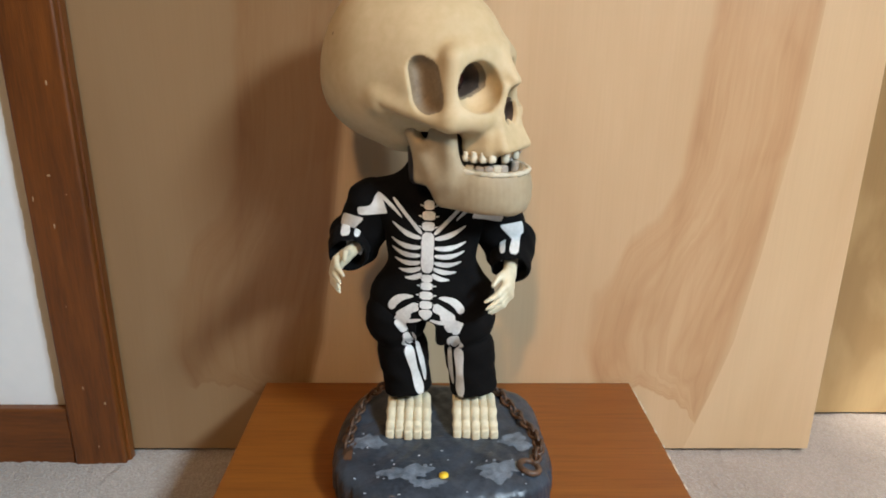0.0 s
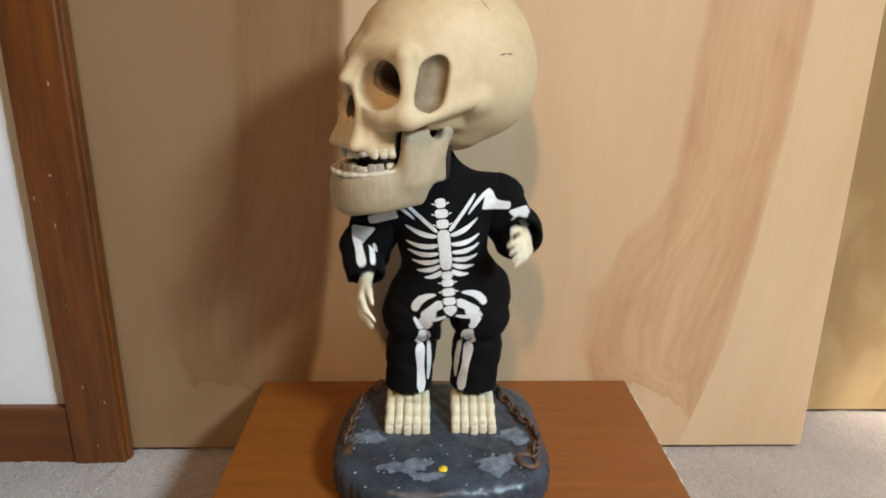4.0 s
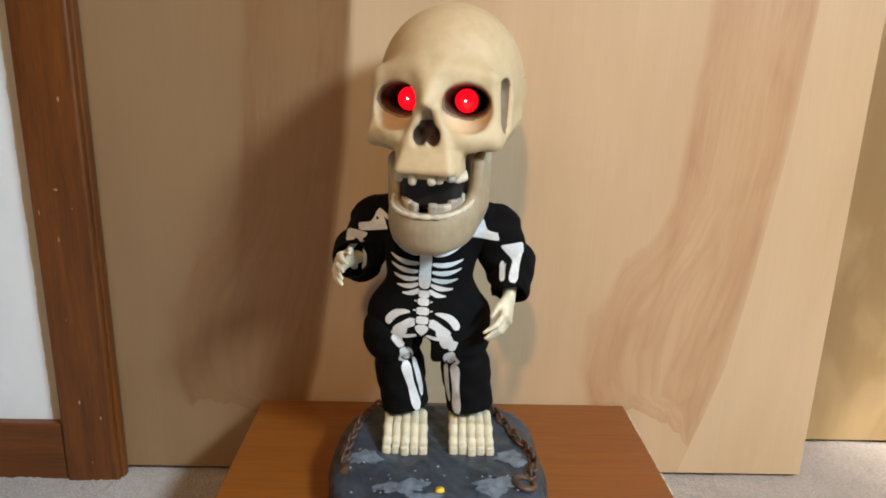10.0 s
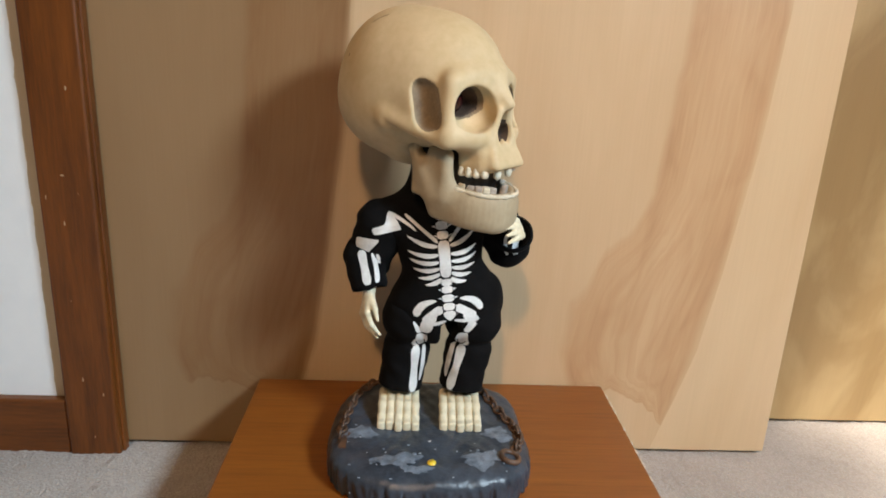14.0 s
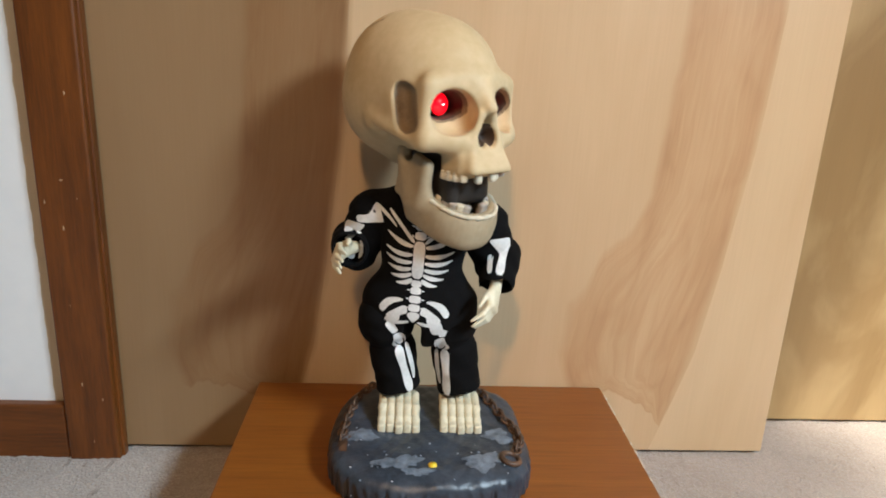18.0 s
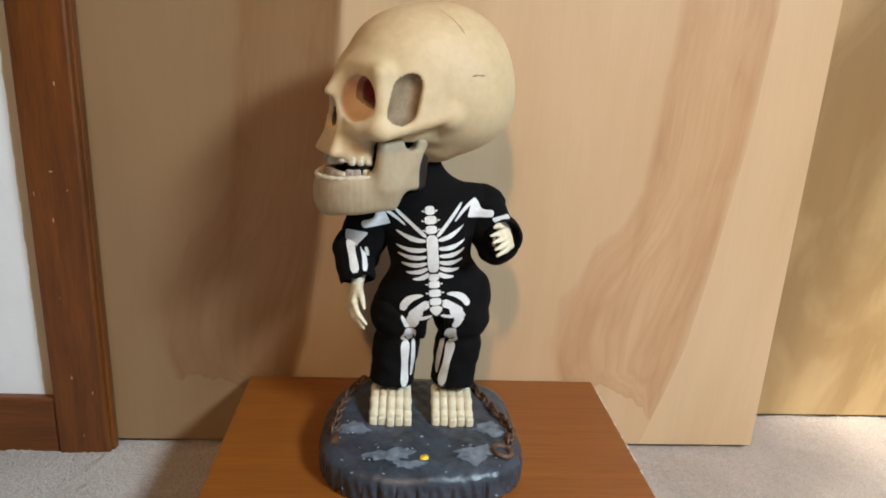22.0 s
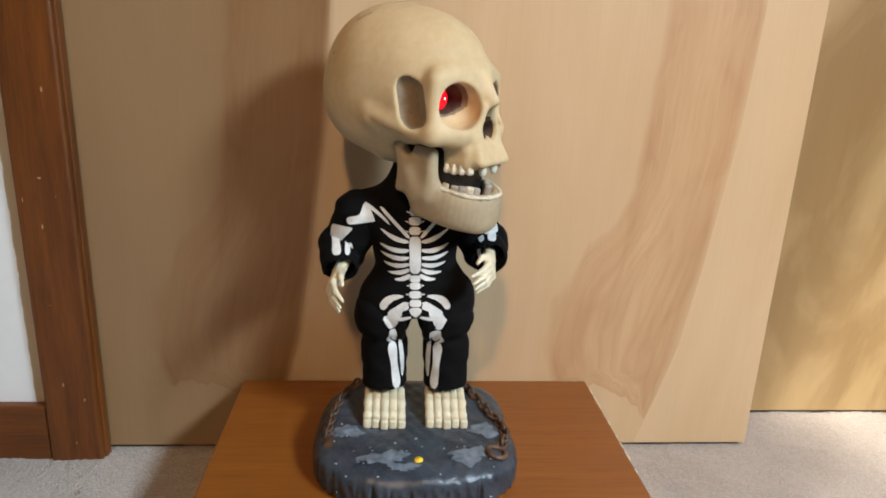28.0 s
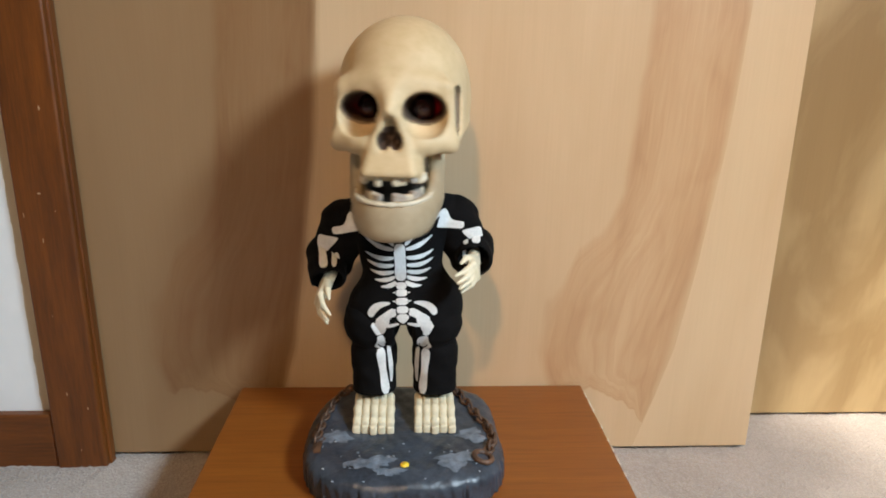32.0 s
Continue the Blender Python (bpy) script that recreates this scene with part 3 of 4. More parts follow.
def f_hand(P):
    """A bony hand that hangs from the wrist at the origin along -z, the back of it towards -y, for the side x > 0."""
    s = cap(P, (0, 0, 0.02), (0, 0, -0.004), 0.0072, 0.0066)
    s = join(s, ell(P, (-0.001, 0, -0.017), (0.0115, 0.006, 0.0145)), 0.006)
    for i, (x, lean, length) in enumerate(((-0.0082, -0.0025, 0.024), (-0.0030, -0.001, 0.028), (0.0024, 0.001, 0.026), (0.0074, 0.003, 0.021))):
        knuckle = np.array((x, 0.0, -0.026))
        mid = knuckle + (lean * 0.6, 0.0065, -length * 0.5)
        tip = knuckle + (lean * 1.2, 0.0175, -length * 0.86)
        s = join(s, cap(P, (x * 0.7, 0, -0.012), knuckle, 0.0036, 0.0042), 0.002)
        s = join(s, cap(P, knuckle, mid, 0.0036, 0.0031), 0.0015)
        s = join(s, cap(P, mid, tip, 0.0033, 0.0016), 0.0012)
        s = join(s, ell(P, knuckle, (0.0043, 0.0045, 0.0043)), 0.001)
    s = join(s, cap(P, (-0.008, 0.001, -0.009), (-0.0155, 0.005, -0.021), 0.0042, 0.0035), 0.003)
    s = join(s, cap(P, (-0.0155, 0.005, -0.021), (-0.0165, 0.010, -0.032), 0.0033, 0.002), 0.001)
    return s


def f_toe(P):
    """One long foot bone with a knuckle and a short blunt toe."""
    s = cap(P, (0, 0.004, 0.0212), (0, -0.013, 0.0158), 0.0047, 0.0043)
    s = join(s, cap(P, (0, -0.013, 0.0156), (0, -0.026, 0.0090), 0.0043, 0.0041), 0.003)
    s = join(s, box(P, (0, -0.0335, 0.0052), (0.0040, 0.0052, 0.0050), 0.0022), 0.003)
    for y, z, r in ((-0.0135, 0.0155, 0.0043), (-0.0262, 0.0092, 0.0046)):
        s = join(s, ell(P, (0, y, z), (r * 0.96, r * 0.55, r * 1.04)), 0.0020)
    return np.maximum(s, 0.0004 - P[..., 2])


def f_web(P):
    return cap(P, (0, 0.003, 0.0215), (0, -0.032, 0.0055), 0.0026, 0.0026)


def f_socket(P):
    """The wide shallow bowl of each eye, with a deeper hole above its middle."""
    Q = mirror(P)
    bowl = ell(Q, (0.0275, -0.0610, 0.0390), (0.0205, 0.0180, 0.0192))
    return join(bowl, f_well(P), 0.004)


def f_well(P):
    return ell(mirror(P), (0.0258, -0.050, 0.0450), (0.0172, 0.0290, 0.0120))


def f_hollow(P):
    """The deep rounded opening behind each eye."""
    Q = mirror(P)
    L = np.concatenate([Q[..., :1] + 0.30 * (Q[..., 1:2] + 0.030), Q[..., 1:2] - 0.16 * (Q[..., 2:] - 0.045), Q[..., 2:]], -1)
    return box(L, (0.0590, -0.0325, 0.0425), (0.0135, 0.0150, 0.0218), 0.0122)


def f_skull(P):
    P = P - np.array((0, -0.0015, 0))
    Q = mirror(P)
    c = ell(P, (0, 0.0270, 0.060), (0.0600, 0.0675, 0.065))
    c = join(c, ell(P, (0, -0.0130, 0.0620), (0.0515, 0.0500, 0.0525)), 0.02)
    c = join(c, ell(P, (0, 0.036, 0.035), (0.048, 0.053, 0.035)), 0.032)
    temple = ell(P, (0, -0.018, 0.038), (0.0565, 0.048, 0.040))
    c = join(c, temple, 0.012)
    brow = cap(Q, (0.010, -0.0585, 0.0655), (0.0410, -0.0500, 0.0630), 0.0068, 0.0058)
    c = join(c, brow, 0.014)
    face = box(P, (0, -0.044, 0.031), (0.0405, 0.023, 0.025), 0.013)
    c = join(c, face, 0.010)
    orbit_side = cap(Q, (0.0450, -0.0490, 0.059), (0.0475, -0.0475, 0.020), 0.0042, 0.0058)
    c = join(c, orbit_side, 0.011)
    cheek = cap(Q, (0.0450, -0.051, 0.0168), (0.022, -0.063, 0.0155), 0.0074, 0.0080)
    arch = cap(Q, (0.0475, -0.044, 0.0125), (0.0520, 0.012, 0.030), 0.0066, 0.0090)
    c = join(join(c, cheek, 0.010), arch, 0.010)
    flare = 1 + 13.0 * np.clip(0.004 - P[..., 2:], -0.014, 0.02)
    U = np.concatenate([P[..., :1] / flare, (P[..., 1:2] + 0.045) / flare - 0.045, P[..., 2:]], -1)
    upper = box(U, (0, -0.0575, 0.0035), (0.0215, 0.0205, 0.0145), 0.0055)
    c = join(c, upper, 0.006)
    nose = cap(P, (0, -0.062, 0.062), (0, -0.0770, 0.0430), 0.0066, 0.0050)
    c = join(c, nose, 0.012)
    c = join(c, cap(Q, (0.0075, -0.0715, 0.037), (0.0135, -0.0705, 0.013), 0.0028, 0.0036), 0.007)
    # under the face and the skull
    c = cut(c, box(P, (0, -0.018, -0.026), (0.07, 0.026, 0.029), 0.006), 0.004)
    c = cut(c, ell(P, (0, 0.0, -0.012), (0.05, 0.05, 0.020)), 0.006)
    slope = (P[..., 2] - 0.004 - 0.36 * (P[..., 1] + 0.044)) * 0.94
    c = cut(c, np.maximum(np.maximum(slope, 0.037 + 0.20 * (P[..., 1] + 0.044) - Q[..., 0]), P[..., 1] - 0.004), 0.010)
    c = join(c, ell(P, (0, 0.022, 0.008), (0.037, 0.034, 0.025)), 0.006)
    c = join(c, box(P, (0, -0.0570, -0.0045), (0.0255, 0.0125, 0.0110), 0.005), 0.007)
    # eye sockets, nose, temples
    c = cut(c, f_socket(P), 0.0025)
    c = cut(c, ell(Q, (0.0052, -0.080, 0.0185), (0.0062, 0.021, 0.0085)), 0.0015)
    c = cut(c, ell(P, (0, -0.080, 0.0275), (0.0052, 0.021, 0.0125)), 0.0015)
    c = cut(c, f_hollow(P), 0.0018)
    return c


def f_jaw(P):
    """The lower jaw with its hinge at the origin."""
    P = P - np.array((0, 0.004, 0))
    P = P / np.array((0.87, 1, 1))
    Q = mirror(P)
    tall = 2.15
    S = Q * np.array((1, 1, 1 / tall))
    bow = [radians(90 - 7.5 * i) for i in range(13)]
    chain = [(0.0375, -0.030, -0.0405)] + [(0.0350 * math.sin(a) ** 0.92, -0.046 - 0.0362 * math.cos(a) ** 0.86, -0.0415 - 0.0025 * math.cos(a)) for a in bow[:-1]] + [(0.0, -0.0822, -0.0440)]
    j = None
    for (ax, ay, az), (bx, by, bz) in zip(chain, chain[1:]):
        d = cap(S, (ax, ay, az / tall), (bx, by, bz / tall), 0.0079, 0.0079)
        j = d if j is None else join(j, d, 0.0006)
    ramus = cap(Q, (0.0405, -0.004, 0.0), (0.0385, -0.028, -0.036), 0.0060, 0.0085)
    ramus = join(ramus, cap(Q, (0.0405, -0.038, -0.002), (0.0385, -0.041, -0.034), 0.0050, 0.0075), 0.010)
    web = box(Q, (0.0400, -0.0245, -0.017), (0.0050, 0.0185, 0.023), 0.004)
    j = join(join(j, ramus, 0.008), web, 0.006)
    floor = ell(P, (0, -0.046, -0.0500), (0.034, 0.032, 0.006))
    j = join(j, floor, 0.006)
    j = join(j, ell(P, (0, -0.0775, -0.0530), (0.019, 0.0080, 0.0075)), 0.008)
    notch = ell(Q, (0.041, -0.015, 0.003), (0.012, 0.0055, 0.007))
    return cut(j, notch, 0.004)


# -- base, chain, feet
base = organic("rock_base", f_base, (-0.104, -0.134, -0.003), (0.104, 0.074, 0.04), 0.0016, M_ROCK, figure, "grey painted plastic rock with grooved sides")


def top_of_base(x, y):
    z = np.full(len(x), 0.05)
    for _ in range(40):
        z = z - 0.8 * np.maximum(f_base(np.stack([x, y, z], -1)), 0)
    return z


def blotch(name, x, y, rx, ry, material, seed, lift=0.0006):
    rng = random.Random(seed)
    phase = [rng.uniform(0, 6.3) for _ in range(4)]
    n, rings = 40, 6
    pts = [(x, y)]
    for k in range(1, rings + 1):
        for i in range(n):
            a = 2 * math.pi * i / n
            w = (1 + 0.22 * math.sin(2 * a + phase[0]) + 0.18 * math.sin(3 * a + phase[1]) + 0.12 * math.sin(7 * a + phase[2]) + 0.08 * math.sin(11 * a + phase[3])) * k / rings
            pts.append((x + rx * w * math.cos(a), y + ry * w * math.sin(a)))
    pts = np.array(pts)
    z = top_of_base(pts[:, 0], pts[:, 1]) + lift
    faces = [(0, 1 + i, 1 + (i + 1) % n) for i in range(n)]
    for k in range(rings - 1):
        for i in range(n):
            a, b = 1 + k * n + i, 1 + k * n + (i + 1) % n
            faces.append((a, a + n, b + n, b))
    return smooth(part(name, (np.column_stack([pts, z]).tolist(), faces), material, base))


blotch("paint_patch", -0.030, -0.095, 0.019, 0.010, M_PATCH, 1)
blotch("paint_patch", 0.048, -0.092, 0.018, 0.012, M_PATCH, 2)
blotch("paint_patch", -0.066, -0.052, 0.013, 0.012, M_PATCH, 3)
blotch("paint_patch", 0.066, -0.050, 0.014, 0.011, M_PATCH, 5)
blotch("paint_patch", -0.012, -0.108, 0.012, 0.006, M_PATCH, 8, 0.0008)
blotch("rust_patch", -0.082, -0.062, 0.006, 0.011, M_RUST, 6)


def on_base(name, bm, material, x, y, label="", sink=0.0):
    ob = smooth(part(name, bm, material, base, label))
    ob.location = (x, y, float(top_of_base(np.array([x]), np.array([y]))[0]) - sink)
    return ob


def ball(r, squash=1.0):
    bm = bmesh.new()
    bmesh.ops.create_uvsphere(bm, u_segments=14, v_segments=9, radius=r, matrix=Matrix.Diagonal((1, 1, squash, 1)))
    return bm


def button():
    bm = bmesh.new()
    bmesh.ops.create_cone(bm, cap_ends=True, segments=24, radius1=0.0042, radius2=0.0038, depth=0.004)
    bmesh.ops.bevel(bm, geom=[e for e in bm.edges if e.calc_face_angle(0) > 0.5], offset=0.0006, segments=2, affect="EDGES")
    return bm


on_base("try_me_button", button(), M_YELLOW, 0.001, -0.0975, "small yellow push button")
for x, y, r in ((-0.0145, -0.0845, 0.0022), (0.0445, -0.078, 0.0018), (-0.049, -0.0955, 0.0022), (-0.0535, -0.099, 0.0016), (0.07, -0.088, 0.0016), (-0.043, -0.078, 0.0012)):
    on_base("pebble", ball(r, 0.7), M_PATCH, x, y, "", r * 0.2)

# small pale dots imitate the glints of light on the glossy rock
rng = random.Random(8)
glint = None
for _ in range(46):
    x, y = rng.uniform(-0.088, 0.088), rng.uniform(-0.118, -0.035)
    if abs(x) < 0.06 and y > -0.062:
        continue
    if glint is None:
        glint = on_base("glint_dot", ball(0.0010, 0.45), M_GLINT, x, y)
    else:
        ob = bpy.data.objects.new("glint_dot", glint.data)
        scene.collection.objects.link(ob)
        ob.parent = base
        ob.location = (x, y, float(top_of_base(np.array([x]), np.array([y]))[0]))
        ob.scale = (rng.uniform(0.4, 1.5), rng.uniform(0.4, 1.1), 0.8)


def chain(path, count, seed, size=1.0):
    """Links laid one through the next along a line on the base."""
    rng = random.Random(seed)
    path = np.array(path)
    u = np.linspace(0, len(path) - 1, count)
    xs, ys = (np.interp(u, np.arange(len(path)), path[:, i]) for i in range(2))
    zs = top_of_base(xs, ys)
    mesh = None
    for i in range(count):
        j, k = min(i + 1, count - 1), max(i - 1, 0)
        heading = math.atan2(ys[j] - ys[k], xs[j] - xs[k])
        tilt = 90 if i % 2 else 8
        m = Matrix.Translation((xs[i], ys[i], zs[i] + (0.0030 if i % 2 else 0.0022))) @ Matrix.Rotation(heading, 4, "Z") @ Matrix.Rotation(radians(tilt + rng.uniform(-20, 20)), 4, "X")
        if mesh is None:
            ob = smooth(part("chain_link", torus(0.0040 * size, 0.0015 * size, 1.45), M_RUST, base, "rusty brown chain link"))
            mesh = ob.data
        else:
            ob = tagged(bpy.data.objects.new("chain_link", mesh), "rusty brown chain link")
            scene.collection.objects.link(ob)
            ob.parent = base
        ob.matrix_local = m


chain([(0.052, 0.052), (0.062, 0.022), (0.074, -0.01), (0.083, -0.038), (0.087, -0.058), (0.081, -0.074)], 17, 1)
chain([(-0.056, 0.05), (-0.072, 0.025), (-0.079, -0.005), (-0.083, -0.03), (-0.085, -0.052)], 14, 2)
shackle = on_base("shackle", torus(0.0085, 0.0026, 1.0, 20, 8), M_RUST, 0.074, -0.086, "rusty brown shackle ring")
shackle.matrix_local = Matrix.Translation(shackle.location + Vector((0, 0, 0.002))) @ Matrix.Rotation(radians(14), 4, "Y")

LEG_X = 0.0310
for side in (-1, 1):
    foot = organic("bony_foot", lambda P: np.maximum(ell(P, (0, 0.006, 0.014), (0.0205, 0.017, 0.0115)), 0.0006 - P[..., 2]), (-0.025, -0.02, -0.002), (0.025, 0.026, 0.032), 0.0014, M_DIM_BONE, figure, "cream plastic skeleton foot with five toes")
    foot.location = (side * (LEG_X - 0.0005), -0.004, 0.0295)
    mesh = None
    for i in range(5):
        if mesh is None:
            toe = organic("toe", f_toe, (-0.009, -0.046, -0.001), (0.009, 0.011, 0.029), 0.0009, M_PALE, foot)
            mesh = toe.data
        else:
            toe = new("toe", mesh)
            toe.parent = foot
        toe.location = ((i - 2) * 0.0079, -0.0035 + 0.0007 * abs(i - (1.5 if side > 0 else 2.5)), 0)
        toe.rotation_euler = (0, 0, radians((i - 2) * 0.7))
        toe.scale = (1.0, (1.0, 0.97, 1.02, 0.98, 1.01)[i], (0.95, 1.0, 1.02, 0.99, 0.93)[i])
    for i in range(4):
        web = organic("toe_groove", f_web, (-0.004, -0.035, -0.001), (0.004, 0.008, 0.024), 0.0012, M_GROOVE, foot, "brown-stained groove between two toes")
        web.location = ((i - 1.5) * 0.0080, 0, 0)
        web.rotation_euler = (0, 0, radians((i - 1.5) * 0.7))

# -- legs
legs = []
LEG_Z = 0.0545
for side in (-1, 1):
    leg = organic("trouser_leg", f_leg, (-0.037, -0.04, -0.005), (0.037, 0.04, 0.115), 0.0018, M_CLOTH, figure, "black cloth trouser leg with printed bones")
    leg.location = (side * LEG_X, 0, LEG_Z)
    k = -side

    def f_front(P, side=side):
        return np.minimum(f_leg(P), f_torso(P + np.array((side * LEG_X, 0, LEG_Z))))

    stripe("shin_bone", f_front, [(k * 0.0085, 0.058), (k * 0.0105, 0.034), (k * 0.0130, 0.0065)], [0.0100, 0.0062, 0.0088], leg)
    stripe("shin_bone", f_front, [(k * 0.0160, 0.060), (k * 0.0182, 0.038), (k * 0.0182, 0.018)], [0.0036, 0.0042, 0.0026], leg)
    patch("knee_bone", f_front, [(k * x, z) for x, z in ((0.0035, 0.0612), (0.0060, 0.0690), (0.0075, 0.0755), (0.0155, 0.0750), (0.0175, 0.0680), (0.0150, 0.0612), (0.0095, 0.0578))], leg)
    stripe("thigh_bone", f_front, [(k * 0.0040, 0.090), (k * 0.0095, 0.077)], [0.0085, 0.0065], leg)
    disc = smooth(part("knee_cap", torus(0.0042, 0.00055, 1.0, 22, 6), M_CLOTH, leg, "thin black ring printed round the knee cap"))
    disc.matrix_local = Matrix.Translation((k * 0.0112, float(front(f_front, np.array([k * 0.0112]), np.array([0.0665]))[0]) - 0.0008, 0.0665)) @ Matrix.Rotation(radians(82), 4, "X")
    legs.append(leg)

# -- torso
SHOULDER = (0.0618, 0.004, 0.2365)
ELBOW = (0.0722, 0.008, 0.2050)
torso = organic("torso_suit", f_torso, (-0.085, -0.05, 0.085), (0.085, 0.055, 0.29), 0.0018, M_CLOTH, figure, "black cloth suit body printed with white ribs and pelvis")
RIBS = (((0.0056, 0.2180), (0.0185, 0.2205), (0.0312, 0.2278)), ((0.0056, 0.2103), (0.0185, 0.2096), (0.0318, 0.2136)), ((0.0058, 0.2032), (0.0185, 0.2022), (0.0310, 0.2060)),
        ((0.0058, 0.1970), (0.0170, 0.1945), (0.0285, 0.1966)), ((0.0054, 0.1918), (0.0140, 0.1878), (0.0248, 0.1872)), ((0.0046, 0.1866), (0.0105, 0.1822), (0.0192, 0.1808)))
for side in (-1, 1):
    for line in RIBS:
        stripe("rib", f_torso, [(side * x, z) for x, z in line], [0.0034, 0.0046, 0.0016], torso)
    stripe("collar_bone", f_torso, [(side * 0.0052, 0.2215), (side * 0.0165, 0.2330), (side * 0.0310, 0.2480)], [0.0036, 0.0032, 0.0030], torso)
    stripe("collar_bone", f_torso, [(side * 0.0230, 0.2326), (side * 0.0330, 0.2420), (side * 0.0452, 0.2500)], [0.0018, 0.0032, 0.0030], torso)

    def f_shoulder(P, side=side):
        return np.minimum(f_torso(P), f_sleeve((P - np.array((side * SHOULDER[0] + 0.0015, SHOULDER[1], SHOULDER[2]))) * np.array((side, 1, 1))))

    patch("shoulder_blade", f_shoulder, [(side * x, z) for x, z in ((0.0612, 0.2318), (0.0612, 0.2370), (0.0505, 0.2402), (0.0462, 0.2490), (0.0410, 0.2470), (0.0368, 0.2370), (0.0380, 0.2335), (0.0570, 0.2310))], torso)
    stripe("hip_bone", f_torso, [(side * 0.0312, 0.1512), (side * 0.0245, 0.1612), (side * 0.0112, 0.1655)], [0.0068, 0.0064, 0.0028], torso)
    patch("hip_bone", f_torso, [(side * x, z) for x, z in ((0.0180, 0.1556), (0.0092, 0.1606), (0.0060, 0.1545), (0.0122, 0.1508), (0.0132, 0.1462), (0.0185, 0.1420), (0.0250, 0.1462), (0.0250, 0.1500))], torso)
    stripe("hip_bone", f_torso, [(side * 0.0040, 0.1455), (side * 0.014, 0.1432), (side * 0.026, 0.1420)], [0.0030, 0.0036, 0.0024], torso)
    patch("thigh_head", f_torso, [(side * x, z) for x, z in ((0.0282, 0.1418), (0.0250, 0.1468), (0.0186, 0.1436), (0.0166, 0.1392), (0.0208, 0.1330), (0.0280, 0.1350))], torso)
for z, w in ((0.2450, 0.0095), (0.2366, 0.0118), (0.2280, 0.0112)):
    stripe("neck_vertebra", f_torso, [(0, z + 0.0037), (0, z), (0, z - 0.0037)], [w, w * 0.88, w], torso, along=8)
    for side in (-1, 1):
        stripe("vertebra_spike", f_torso, [(side * w * 0.48, z - 0.001), (side * (w * 0.5 + 0.0028), z)], [0.0016, 0.0010], torso, along=4)
stripe("breastbone", f_torso, [(0, 0.2230), (0, 0.2140), (0, 0.2050), (0, 0.1960), (0, 0.1872)], [0.0096, 0.0108, 0.0100, 0.0110, 0.0082], torso, along=26)
for z, w in ((0.1822, 0.0104), (0.1753, 0.0112), (0.1672, 0.0124), (0.1593, 0.0118)):
    stripe("vertebra", f_torso, [(0, z + 0.0034), (0, z), (0, z - 0.0034)], [w, w * 0.86, w], torso, along=8)
    for side in (-1, 1):
        stripe("vertebra_spike", f_torso, [(side * w * 0.48, z), (side * (w * 0.5 + 0.0026), z + 0.0004)], [0.0016, 0.0012], torso, along=4)
stripe("tail_bone", f_torso, [(0, 0.1553), (0, 0.1505), (0, 0.1455)], [0.0132, 0.0108, 0.0030], torso, along=8)

# -- arms
arms, forearms = [], []
for side in (-1, 1):
    def f_arm(P, side=side):
        return f_sleeve(P * np.array((side, 1, 1)))

    def f_bony(P, side=side):
        return f_hand(P * np.array((side, 1, 1)))

    arm = organic("upper_sleeve", f_arm, (-0.045, -0.035, -0.07), (0.045, 0.04, 0.026), 0.0017, M_CLOTH, figure, "black cloth upper sleeve with printed arm bones")
    patch("upper_arm_bone", f_arm, [(side * x, z) for x, z in ((0.0175, -0.0225), (0.0170, -0.0115), (0.0130, -0.0078), (-0.0010, -0.0080), (-0.0025, -0.0108), (0.0055, -0.0198), (0.0105, -0.0263), (0.0155, -0.0258))], arm)
    stripe("upper_arm_bone", f_arm, [(side * 0.0105, -0.0272), (side * 0.0090, -0.034), (side * 0.0080, -0.044)], [0.0080, 0.0062, 0.0078], arm)
    stripe("elbow_bone", f_arm, [(side * -0.0002, -0.0240), (side * -0.0015, -0.032), (side * 0.0005, -0.044)], [0.0032, 0.0030, 0.0036], arm)
    arms.append(arm)
    fore = organic("lower_sleeve", f_forearm, (-0.026, -0.026, -0.04), (0.026, 0.026, 0.026), 0.0015, M_CLOTH, figure, "black cloth lower sleeve with open cuff")
    stripe("forearm_bone", f_forearm, [(side * 0.004, 0.004), (side * 0.003, -0.012), (side * 0.002, -0.029)], [0.0085, 0.0065, 0.009], fore)
    stripe("forearm_bone", f_forearm, [(side * -0.006, 0.0), (side * -0.008, -0.014), (side * -0.007, -0.028)], [0.004, 0.0045, 0.005], fore)
    hand = organic("bony_hand", f_bony, (-0.024, -0.012, -0.062), (0.024, 0.030, 0.03), 0.0011, M_PALE, fore, "cream plastic skeleton hand, fingers half curled")
    hand.matrix_local = pose(0, -0.002, -0.034, -20 if side < 0 else 0, 0, side * 75) @ Matrix.Scale(0.86, 4)
    forearms.append(fore)

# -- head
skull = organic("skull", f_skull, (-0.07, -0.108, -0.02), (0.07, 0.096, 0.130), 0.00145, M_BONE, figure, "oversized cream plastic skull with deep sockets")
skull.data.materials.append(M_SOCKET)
# faces deep in sockets, nostrils and temple hollows get the painted-in shade
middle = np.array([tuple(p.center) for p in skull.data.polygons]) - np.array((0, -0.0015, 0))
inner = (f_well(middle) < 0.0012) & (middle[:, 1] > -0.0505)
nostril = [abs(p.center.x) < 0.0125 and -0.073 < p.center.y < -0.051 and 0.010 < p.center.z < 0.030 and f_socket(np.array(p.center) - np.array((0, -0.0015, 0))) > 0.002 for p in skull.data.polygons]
skull.data.materials.append(M_RECESS)
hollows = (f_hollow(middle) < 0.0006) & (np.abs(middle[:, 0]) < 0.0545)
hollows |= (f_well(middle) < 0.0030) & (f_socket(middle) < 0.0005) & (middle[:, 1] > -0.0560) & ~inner
